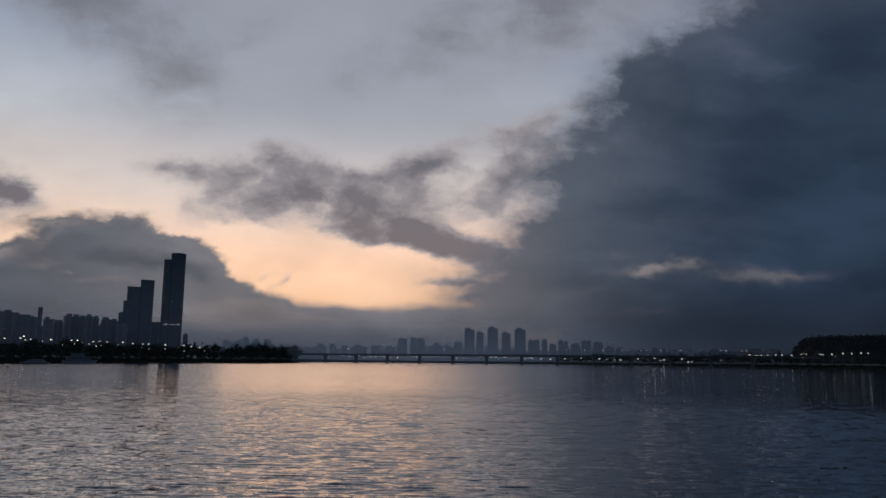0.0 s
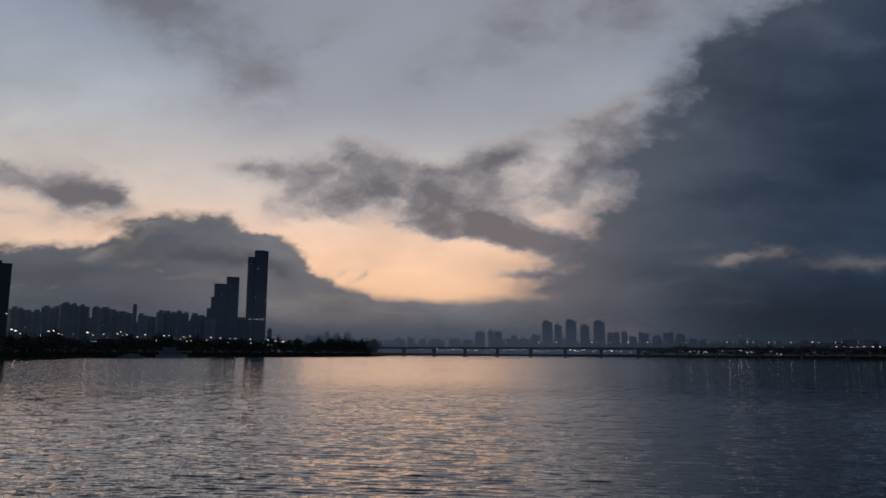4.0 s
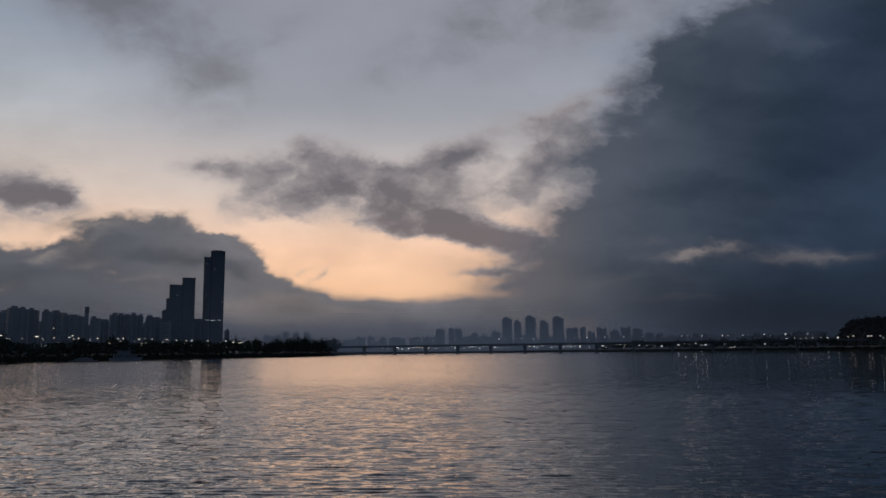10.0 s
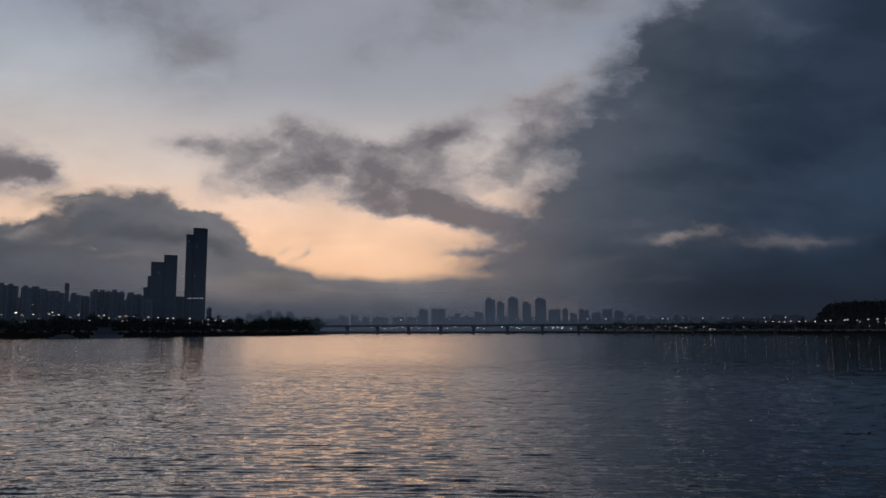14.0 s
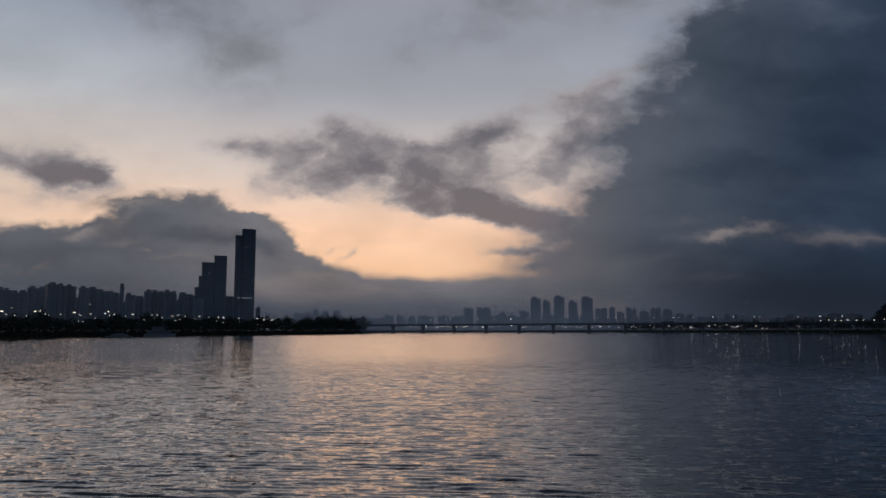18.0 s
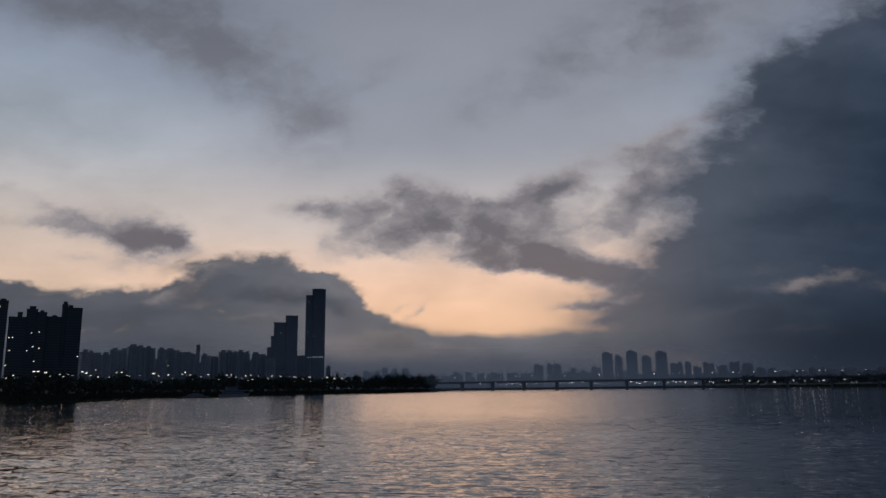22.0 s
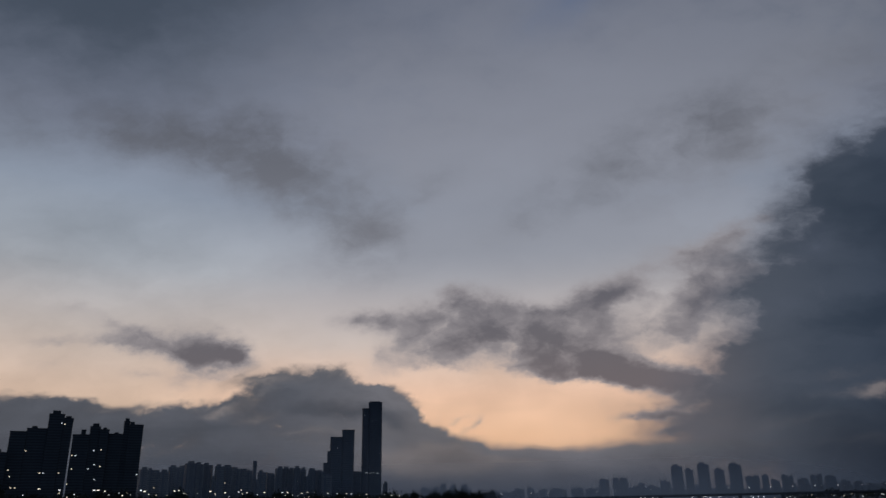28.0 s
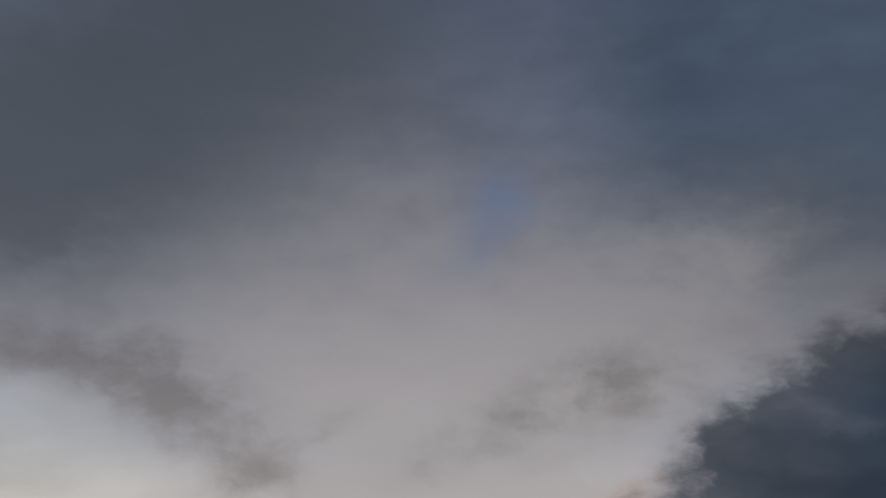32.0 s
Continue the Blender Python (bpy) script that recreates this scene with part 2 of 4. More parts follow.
light = []
puff(light, 25.5, -7.8, 2.1, 0.35, 12, 1.00)
puff(light, 24.0, -8.1, 1.1, 0.40, 3, 0.80)
puff(light, 27.0, -7.3, 1.1, 0.31, 4, 0.70)
puff(light, 30.7, -7.8, 4.8, 0.56, 4, 0.62)
puff(light, 21.3, -8.4, 2.6, 0.44, 3, 0.40)
puff(light, 21.1, -11.5, 11.1, 0.26, 4, 0.42)
puff(light, 34.0, -7.4, 3.1, 0.43, 4, 0.40)
puff(light, 20.7, 2.0, 1.9, 1.03, 27, 0.55)
puff(light, 20.7, 4.3, 1.3, 1.86, 2, 0.45)
puff(light, 29.0, 8.4, 2.0, 1.05, -24, 0.60)
puff(light, 27.5, 10.7, 1.0, 2.38, -9, 0.50)
puff(light, 32.2, 7.6, 2.3, 0.48, 6, 0.35)
puff(light, 18.4, -2.5, 2.1, 0.87, 33, 0.45)
puff(light, 21.3, -7.2, 5.1, 0.44, 5, 0.30)
puff(light, 18.8, -10.2, 4.8, 0.35, 6, 0.35)
puff(light, 28.6, -3.9, 6.0, 0.86, 5, 0.25)

low = []
puff(low, -18.3, -7.9, 4.9, 1.57, -0, 1.20)
puff(low, -14.3, -8.1, 4.8, 1.40, -7, 1.20)
puff(low, -10.2, -9.3, 2.6, 1.32, -42, 1.15)
puff(low, -8.3, -10.4, 1.1, 0.88, -44, 0.92)
puff(low, -15.0, -5.7, 1.0, 0.57, 10, 0.72)
puff(low, -19.1, -6.5, 3.0, 0.74, 10, 0.85)
puff(low, -21.0, -6.1, 1.8, 0.39, 3, 0.55)
puff(low, -12.1, -7.6, 2.4, 0.88, -10, 1.10)
puff(low, -22.0, -5.4, 1.4, 0.30, 13, 0.38)
puff(low, -32.3, -8.5, 5.6, 1.17, -6, 1.20)
puff(low, -26.4, -9.3, 5.6, 1.02, -6, 1.20)
puff(low, -34.5, -7.1, 2.9, 0.62, -8, 0.80)
puff(low, -30.1, -7.3, 2.3, 0.38, -1, 0.60)
puff(low, -23.5, -8.4, 2.7, 0.86, 7, 1.00)
puff(low, -26.6, -7.8, 1.6, 0.34, 7, 0.50)
puff(low, -38.0, -7.4, 4.1, 1.06, -7, 1.20)
puff(low, -41.1, -8.2, 4.9, 1.61, -4, 1.30)
puff(low, -24.6, -11.9, 18.6, 2.13, -4, 1.30)
puff(low, -10.0, -12.5, 4.2, 1.83, -2, 1.20)
puff(low, -6.3, -12.1, 1.7, 1.13, -1, 1.15)
puff(low, -7.6, -11.7, 1.3, 0.52, 19, 0.80)
puff(low, -4.1, -12.8, 2.6, 0.87, -1, 1.10)
puff(low, -8.0, -10.8, 0.6, 0.26, -32, -0.50)
puff(low, -19.5, -9.6, 0.5, 0.17, -3, -0.40)
puff(low, -17.5, -10.3, 6.7, 0.98, 0, 0.80)
puff(low, -10.2, -11.1, 2.7, 0.89, 0, 0.60)
puff(low, -13.7, -10.0, 2.7, 0.89, 0, 0.50)
puff(low, -6.0, -8.9, 1.8, 0.98, -45, -0.90)
puff(low, -7.5, -8.2, 1.8, 0.89, -40, -0.50)
puff(low, -8.0, -10.9, 0.8, 0.40, -30, -0.40)
puff(low, -7.8, -10.5, 0.7, 0.44, -30, -0.70)
puff(low, -6.5, -9.2, 1.8, 0.62, -30, -0.50)
puff(low, -23.1, -7.1, 2.0, 0.49, 22, -0.70)
puff(low, -17.2, -5.9, 1.3, 0.36, 10, -0.35)
puff(low, -11.8, -6.3, 1.8, 0.36, -12, -0.40)
puff(low, -28.5, -7.4, 1.8, 0.36, 0, -0.30)

dusk = []
puff(dusk, -17.5, -8.5, 4.7, 0.87, -2, 0.60)
puff(dusk, -13.6, -8.7, 3.9, 0.79, -10, 0.70)
puff(dusk, -10.2, -9.9, 1.8, 0.79, -32, 0.45)
puff(dusk, -24.6, -9.5, 6.5, 0.69, -5, 0.55)
puff(dusk, -33.1, -9.4, 5.9, 0.92, -4, 0.75)
puff(dusk, -26.6, -11.5, 10.3, 1.02, -4, 0.70)
puff(dusk, -13.6, -6.9, 2.6, 0.35, -8, 0.30)
puff(dusk, -18.7, -7.2, 2.1, 0.44, 8, 0.35)

pale = []
puff(pale, -10.2, -12.9, 4.4, 0.96, -2, 0.90)
puff(pale, -5.8, -12.9, 2.6, 0.96, -1, 0.90)
puff(pale, -8.0, -11.9, 1.8, 0.61, -2, 0.50)
puff(pale, -17.5, -10.2, 2.6, 0.39, -2, 0.50)
puff(pale, -20.9, -9.0, 1.7, 0.39, 12, 0.60)
puff(pale, -20.4, -6.2, 2.5, 0.39, 4, 0.80)
puff(pale, -15.0, -5.7, 0.9, 0.39, 10, 0.50)
puff(pale, -30.1, -7.3, 2.3, 0.30, -1, 0.70)
puff(pale, -23.3, -8.3, 1.6, 0.39, 7, 0.50)
puff(pale, -1.0, -12.9, 5.3, 0.30, 0, 0.50)
puff(pale, -13.7, -10.4, 3.9, 0.39, -2, 0.30)
puff(pale, -8.6, -12.4, 1.3, 0.89, 60, 0.60)
puff(pale, -5.7, -11.8, 1.0, 0.98, 70, 0.60)
puff(pale, -4.2, -12.7, 2.7, 0.44, 0, 0.50)
puff(pale, -20.6, -7.4, 1.8, 0.53, 20, 0.50)
puff(pale, -24.3, -8.5, 1.8, 0.44, 0, 0.40)

# clear sky by height: peach at the skyline, slate blue overhead
ramp = wn("ShaderNodeValToRGB", rise)
stops = [(0.0, (253, 200, 154)), (0.085, (253, 205, 167)), (0.14, (243, 203, 176)), (0.21, (217, 201, 191)), (0.29, (186, 190, 197)), (0.38, (146, 157, 175)),
         (0.46, (132, 139, 157)), (0.56, (112, 120, 138)), (0.72, (80, 92, 115)), (1.0, (50, 64, 90))]
while len(ramp.color_ramp.elements) < len(stops):
    ramp.color_ramp.elements.new(0.5)
for e, (at, c) in zip(ramp.color_ramp.elements, stops):
    e.position, e.color = at, rgb(*c)
# the far half of the sky, away from the afterglow, is dimmer and bluer
glow = wsmooth(wvec("DOT_PRODUCT", way, (math.sin(MID_TURN), math.cos(MID_TURN), 0)).outputs["Value"], -0.5, 0.55)
side_tone = wmix(wsmooth(rise, 0.05, 0.35), rgb(216, 192, 170), rgb(146, 156, 168))
clear = wmix(wmath("MULTIPLY", wsmooth(flat_u, -14.0, -32.0, 0.0, 0.65), wsmooth(rise, 0.3, 0.45, 1.0, 0.0)), ramp.outputs[0], side_tone)
spread = wmix(wmath("MULTIPLY", wsmooth(flat_u, 9.0, 22.0), wsmooth(rise, 0.2, 0.45, 1.0, 0.0)), clear, wmix(wsmooth(rise, 0.0, 0.45), rgb(108, 112, 126), rgb(121, 136, 161)))
spread = wmix(wmath("MULTIPLY", wsmooth(flat_u, 6.0, 22.0, 0.0, 0.92), wsmooth(rise, 0.4, 0.56)), spread, rgb(58, 75, 98))
sky = wmix(glow, rgb(70, 86, 110), spread)
haze_grain = wmath("ADD", wmath("MULTIPLY", wmath("SUBTRACT", banded, 0.5), 0.55), wmath("MULTIPLY_ADD", billow, 0.3, 1.0))
sky = wvec("MULTIPLY", sky, wn("ShaderNodeCombineXYZ", haze_grain, haze_grain, haze_grain).outputs[0]).outputs[0]
high_thick = gather(high, 1.0)
sky = wmix(wsmooth(high_thick, 0.0, 1.0, 0.0, 0.85), sky, rgb(60, 71, 85))
sheen_thick = gather(sheen, 1.0)
sky = wmix(wsmooth(sheen_thick, 0.05, 1.0, 0.0, 0.75), sky, wmix(wsmooth(rise, 0.4, 0.75), wmix(wsmooth(rise, 0.2, 0.33), rgb(200, 190, 187), rgb(146, 149, 160)), rgb(105, 111, 127)))
opening_thick = gather(opening, 1.5)
sky = wmix(wsmooth(opening_thick, 0.0, 1.5, 0.0, 0.5), sky, rgb(78, 102, 142))
veil_thick = gather(veil, 3.0)
sky = wmix(wsmooth(veil_thick, 0.0, 2.3, 0.0, 0.8), sky, wmix(wsmooth(rise, 0.3, 0.55), rgb(114, 115, 123), rgb(80, 84, 93)))
streak_thick = gather(streak, 2.8)
sky = wmix(wsmooth(streak_thick, 0.06, 1.1, 0.0, 0.92), sky, wmix(wsmooth(streak_thick, 0.5, 2.0), rgb(152, 147, 151), rgb(92, 91, 100)))
mass_thick = gather(mass, 1.9)
mass_tone = wmix(wsmooth(banded, 0.3, 0.7), wmix(wsmooth(flat_u, 13.0, 34.0), rgb(57, 67, 80), rgb(30, 43, 60)), wmix(wsmooth(flat_u, 13.0, 36.0), rgb(78, 85, 97), rgb(43, 58, 78)))
mass_tone = wmix(wmath("MULTIPLY", wsmooth(flat_u, 18.5, 10.0, 0.0, 0.8), wsmooth(rise, 0.26, 0.16)), mass_tone, rgb(104, 101, 107))
mass_tone = wmix(wsmooth(rise, 0.36, 0.52), mass_tone, wmix(banded, rgb(62, 69, 81), rgb(84, 89, 99)))
# thinner places in the mass let a little of the sky through
mass_tone = wmix(wsmooth(gather(light, 2.0), 0.0, 1.7, 0.0, 0.7), mass_tone, wmix(wsmooth(rise, 0.14, 0.22), rgb(138, 130, 130), rgb(96, 103, 121)))
mass_tone = wmix(wmath("MULTIPLY", wsmooth(mass_thick, 3.4, 0.5, 0.0, 0.6), wsmooth(rise, 0.1, 0.2)), mass_tone, rgb(112, 114, 127))
sky = wmix(wsmooth(mass_thick, 0.15, 3.0, 0.0, 0.98), sky, mass_tone)
low_thick = gather(low, 2.3)
low_tone = wmix(wsmooth(flat_u, -20.0, -6.0), rgb(84, 89, 99), rgb(110, 111, 118))
low_tone = wmix(wsmooth(gather(pale, 1.5), 0.1, 1.0, 0.0, 0.85), low_tone, rgb(134, 128, 128))
low_tone = wmix(wsmooth(gather(dusk, 1.5), 0.1, 1.0, 0.0, 0.8), low_tone, rgb(61, 69, 80))
grain = wmath("ADD", wmath("MULTIPLY", wmath("SUBTRACT", banded, 0.5), 1.1), wmath("MULTIPLY_ADD", billow, 0.9, 1.0))
low_tone = wvec("MULTIPLY", low_tone, wn("ShaderNodeCombineXYZ", grain, grain, grain).outputs[0]).outputs[0]
# thin edges glow with the sky behind, the foot sinks into the haze
low_tone = wmix(wmath("MULTIPLY", wsmooth(low_thick, 1.2, 0.3, 0.0, 0.4), wsmooth(rise, 0.05, 0.1)), low_tone, rgb(146, 137, 132))
low_tone = wmix(wsmooth(rise, 0.05, 0.012), low_tone, wmix(wsmooth(flat_u, -20.0, 0.0), rgb(52, 62, 74), rgb(80, 86, 97)))
low_tone = wmix(wsmooth(flat_u, 3.0, 27.0), low_tone, rgb(24, 31, 42))
brim = wmath("MULTIPLY_ADD", wmath("SUBTRACT", banded, 0.5), 0.02, wmath("MULTIPLY_ADD", billow, 0.03, rise))
low_cover = wmath("MAXIMUM", wsmooth(low_thick, 0.14, 0.95, 0.0, 0.98), wmath("MULTIPLY", wsmooth(brim, 0.079, 0.067, 0.0, 0.97), wsmooth(flat_u, 27.0, 9.0)))
low_cover = wmath("MAXIMUM", low_cover, wmath("MULTIPLY", wsmooth(brim, 0.14, 0.03, 0.0, 0.9), wsmooth(flat_u, 5.0, 27.0)))
sky = wmix(low_cover, sky, low_tone)
bg = wn("ShaderNodeBackground", sky, 1.0)
wout = wn("ShaderNodeOutputWorld", bg.outputs[0])


# ---- materials ----
def material(name, colour, rough=0.8, metal=0.0, scale=0.4, vary=0.25, bump=0.0):
    """Plain matter with mottling at two scales and slight relief."""
    m = bpy.data.materials.new(name)
    m.use_nodes = True
    t = m.node_tree
    b = t.nodes["Principled BSDF"]
    pos = t.nodes.new("ShaderNodeNewGeometry").outputs["Position"]
    n1 = t.nodes.new("ShaderNodeTexNoise")
    n1.inputs["Scale"].default_value, n1.inputs["Detail"].default_value = scale, 5
    n2 = t.nodes.new("ShaderNodeTexNoise")
    n2.inputs["Scale"].default_value, n2.inputs["Detail"].default_value = scale * 0.08, 3
    t.links.new(pos, n1.inputs["Vector"])
    t.links.new(pos, n2.inputs["Vector"])
    add = t.nodes.new("ShaderNodeMath")
    add.operation = "ADD"
    t.links.new(n1.outputs[0], add.inputs[0])
    t.links.new(n2.outputs[0], add.inputs[1])
    rp = t.nodes.new("ShaderNodeMapRange")
    rp.inputs[1].default_value, rp.inputs[2].default_value = 0.6, 1.4
    rp.inputs[3].default_value, rp.inputs[4].default_value = 1 - vary, 1 + vary
    t.links.new(add.outputs[0], rp.inputs[0])
    sc = t.nodes.new("ShaderNodeVectorMath")
    sc.operation = "SCALE"
    sc.inputs[0].default_value = colour
    t.links.new(rp.outputs[0], sc.inputs["Scale"])
    t.links.new(sc.outputs[0], b.inputs["Base Color"])
    b.inputs["Roughness"].default_value, b.inputs["Metallic"].default_value = rough, metal
    if bump:
        bp = t.nodes.new("ShaderNodeBump")
        bp.inputs["Strength"].default_value = bump
        t.links.new(n1.outputs[0], bp.inputs["Height"])
        t.links.new(bp.outputs[0], b.inputs["Normal"])
    return m


def glowing(name, colour, strength):
    m = bpy.data.materials.new(name)
    m.use_nodes = True
    b = m.node_tree.nodes["Principled BSDF"]
    b.inputs["Base Color"].default_value = (*colour, 1)
    b.inputs["Emission Color"].default_value = (*colour, 1)
    b.inputs["Emission Strength"].default_value = strength
    m.cycles.emission_sampling = "NONE"
    return m


def water_material():
    """River water: a dark mirror broken by wind ripples, as slopes at four sizes."""
    m = bpy.data.materials.new("river_water")
    m.use_nodes = True
    t = m.node_tree
    b = t.nodes["Principled BSDF"]
    b.inputs["Base Color"].default_value = (0.004, 0.006, 0.007, 1)
    b.inputs["Roughness"].default_value = 0.05
    b.inputs["IOR"].default_value = 1.33
    b.inputs["Coat Weight"].default_value, b.inputs["Coat Roughness"].default_value, b.inputs["Coat IOR"].default_value = 0.75, 0.05, 1.45
    pos = t.nodes.new("ShaderNodeNewGeometry").outputs["Position"]
    total = None
    for size, detail_levels, steep, squeeze, turn in ((0.5, 2, 0.07, (0.7, 1.1, 1), -6), (1.7, 2, 0.2, (0.32, 1.2, 1), 3), (4.5, 2, 0.24, (0.5, 1.15, 1), 6), (12.0, 2, 0.14, (0.65, 1.1, 1), -10)):
        mp = t.nodes.new("ShaderNodeMapping")
        mp.inputs["Rotation"].default_value = (0, 0, radians(turn))
        mp.inputs["Scale"].default_value = squeeze
        t.links.new(pos, mp.inputs[0])
        nz = t.nodes.new("ShaderNodeTexNoise")
        nz.inputs["Scale"].default_value, nz.inputs["Detail"].default_value = size, detail_levels
        t.links.new(mp.outputs[0], nz.inputs["Vector"])
        sub = t.nodes.new("ShaderNodeVectorMath")
        sub.operation = "SUBTRACT"
        sub.inputs[1].default_value = (0.5, 0.5, 0.5)
        t.links.new(nz.outputs["Color"], sub.inputs[0])
        sc = t.nodes.new("ShaderNodeVectorMath")
        sc.operation = "MULTIPLY"
        sc.inputs[1].default_value = (steep * 0.5, steep, 0)
        t.links.new(sub.outputs[0], sc.inputs[0])
        if total is None:
            total = sc.outputs[0]
        else:
            ad = t.nodes.new("ShaderNodeVectorMath")
            t.links.new(total, ad.inputs[0])
            t.links.new(sc.outputs[0], ad.inputs[1])
            total = ad.outputs[0]
    # calmer and rougher patches, tens of metres wide
    gust = t.nodes.new("ShaderNodeTexNoise")
    gust.inputs["Scale"].default_value, gust.inputs["Detail"].default_value = 0.018, 3
    t.links.new(pos, gust.inputs["Vector"])
    gm = t.nodes.new("ShaderNodeMapRange")
    for i, v in ((1, 0.35), (2, 0.65), (3, 0.85), (4, 1.12)):
        gm.inputs[i].default_value = v
    t.links.new(gust.outputs[0], gm.inputs[0])
    # slopes and tilt eased sideways to dim reflections; short chop runs before the terrace
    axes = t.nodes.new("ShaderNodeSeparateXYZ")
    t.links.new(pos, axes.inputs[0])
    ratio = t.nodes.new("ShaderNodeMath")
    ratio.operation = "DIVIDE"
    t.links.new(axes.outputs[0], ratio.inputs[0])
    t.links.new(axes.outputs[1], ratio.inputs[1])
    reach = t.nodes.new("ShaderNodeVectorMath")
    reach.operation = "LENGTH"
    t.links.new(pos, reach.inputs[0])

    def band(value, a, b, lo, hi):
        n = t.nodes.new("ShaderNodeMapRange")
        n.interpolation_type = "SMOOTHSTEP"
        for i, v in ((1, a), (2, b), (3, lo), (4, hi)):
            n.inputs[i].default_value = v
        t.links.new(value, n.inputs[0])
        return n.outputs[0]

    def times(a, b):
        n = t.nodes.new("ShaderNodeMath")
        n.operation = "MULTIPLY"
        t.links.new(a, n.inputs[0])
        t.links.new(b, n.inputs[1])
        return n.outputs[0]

    # invented falloff by bearing: a lower tilt mirrors darker sky, dimming the sides
    side_dimming = times(band(ratio.outputs[0], -0.85, -0.22, 0.5, 1.0), band(ratio.outputs[0], 0.06, 0.22, 1.0, 0.17))
    right_dimming = band(ratio.outputs[0], 0.06, 0.24, 1.0, 0.55)
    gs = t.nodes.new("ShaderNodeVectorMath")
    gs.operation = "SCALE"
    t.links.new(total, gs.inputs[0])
    t.links.new(times(times(gm.outputs[0], right_dimming), band(reach.outputs["Value"], 20.0, 160.0, 2.6, 0.65)), gs.inputs["Scale"])
    # shading normals leaned by distance, so the reflection takes the low bright sky
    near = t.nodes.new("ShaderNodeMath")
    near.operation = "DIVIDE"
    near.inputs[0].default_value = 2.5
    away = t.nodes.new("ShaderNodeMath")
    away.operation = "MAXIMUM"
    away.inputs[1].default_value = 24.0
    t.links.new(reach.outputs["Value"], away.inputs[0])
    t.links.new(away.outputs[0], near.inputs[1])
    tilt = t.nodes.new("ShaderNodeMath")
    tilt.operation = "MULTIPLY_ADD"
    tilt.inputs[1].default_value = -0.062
    t.links.new(side_dimming, tilt.inputs[0])
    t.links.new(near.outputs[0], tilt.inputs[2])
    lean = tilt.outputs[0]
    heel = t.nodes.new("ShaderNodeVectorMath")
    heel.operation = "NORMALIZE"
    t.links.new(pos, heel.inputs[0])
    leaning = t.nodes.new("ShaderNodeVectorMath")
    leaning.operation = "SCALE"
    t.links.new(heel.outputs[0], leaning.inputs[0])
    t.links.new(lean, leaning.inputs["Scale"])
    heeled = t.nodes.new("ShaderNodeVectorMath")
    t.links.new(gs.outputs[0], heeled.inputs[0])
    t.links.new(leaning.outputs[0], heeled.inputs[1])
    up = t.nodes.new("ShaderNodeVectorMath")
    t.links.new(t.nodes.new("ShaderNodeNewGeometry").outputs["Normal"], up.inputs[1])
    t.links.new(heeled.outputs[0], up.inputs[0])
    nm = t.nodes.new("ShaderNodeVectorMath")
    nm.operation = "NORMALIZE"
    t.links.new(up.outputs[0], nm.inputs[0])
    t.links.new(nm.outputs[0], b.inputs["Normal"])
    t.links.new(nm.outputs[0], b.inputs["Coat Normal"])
    return m


WATER = water_material()
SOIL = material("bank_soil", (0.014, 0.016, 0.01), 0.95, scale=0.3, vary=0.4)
CONCRETE = material("weathered_concrete", (0.17, 0.17, 0.17), 0.85, scale=0.5)
OLDDECK = material("dark_bridge_concrete", (0.075, 0.08, 0.085), 0.85, scale=0.5)
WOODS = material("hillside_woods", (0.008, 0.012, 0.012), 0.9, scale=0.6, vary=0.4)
PALE = material("pale_painted_concrete", (0.24, 0.25, 0.26), 0.8, scale=0.25, vary=0.2)
GREY = material("grey_painted_concrete", (0.13, 0.145, 0.165), 0.8, scale=0.25, vary=0.2)
DARKWALL = material("dark_stone_cladding", (0.1, 0.115, 0.14), 0.75, scale=0.4)
BLACKWALL = material("charcoal_cladding", (0.05, 0.055, 0.06), 0.7, scale=0.4)
GLASS = material("dark_window_glass", (0.07, 0.082, 0.098), 0.45, scale=0.1)
STEEL = material("dark_painted_steel", (0.05, 0.055, 0.06), 0.6, 0.0, scale=2)
BARK = material("bark", (0.06, 0.045, 0.03), 0.95, scale=3)
REED = material("dark_reeds", (0.022, 0.026, 0.014), 0.9, scale=1.5, vary=0.4)
LEAF = material("summer_foliage", (0.022, 0.03, 0.016), 0.85, scale=1.5, vary=0.4)
HULL = material("weathered_white_hull", (0.15, 0.16, 0.17), 0.6, scale=0.6)
WARM = glowing("warm_lamp", (1.0, 0.87, 0.7), 1.6)
COOL = glowing("white_lamp", (0.97, 0.97, 1.0), 1.35)
ROOM = glowing("lit_room", (1.0, 0.85, 0.62), 1.0)
DIMROOM = glowing("dim_room", (0.9, 0.92, 1.0), 0.16)
LOBBY = glowing("lobby_light", (0.85, 0.93, 1.0), 0.7)
FARLAMP = glowing("bright_far_lamp", (0.95, 0.97, 1.0), 1.9)
FARWARM = glowing("bright_far_warm_lamp", (1.0, 0.85, 0.66), 1.9)
ROOMCOOL = glowing("lit_room_white", (0.85, 0.93, 1.0), 0.9)


# ---- mesh helpers ----
def box(bm, x0, x1, y0, y1, z0, z1):
    c = [bm.verts.new(p) for p in ((x0, y0, z0), (x1, y0, z0), (x1, y1, z0), (x0, y1, z0), (x0, y0, z1), (x1, y0, z1), (x1, y1, z1), (x0, y1, z1))]
    for f in ((3, 2, 1, 0), (4, 5, 6, 7), (0, 1, 5, 4), (1, 2, 6, 5), (2, 3, 7, 6), (3, 0, 4, 7)):
        bm.faces.new([c[i] for i in f])


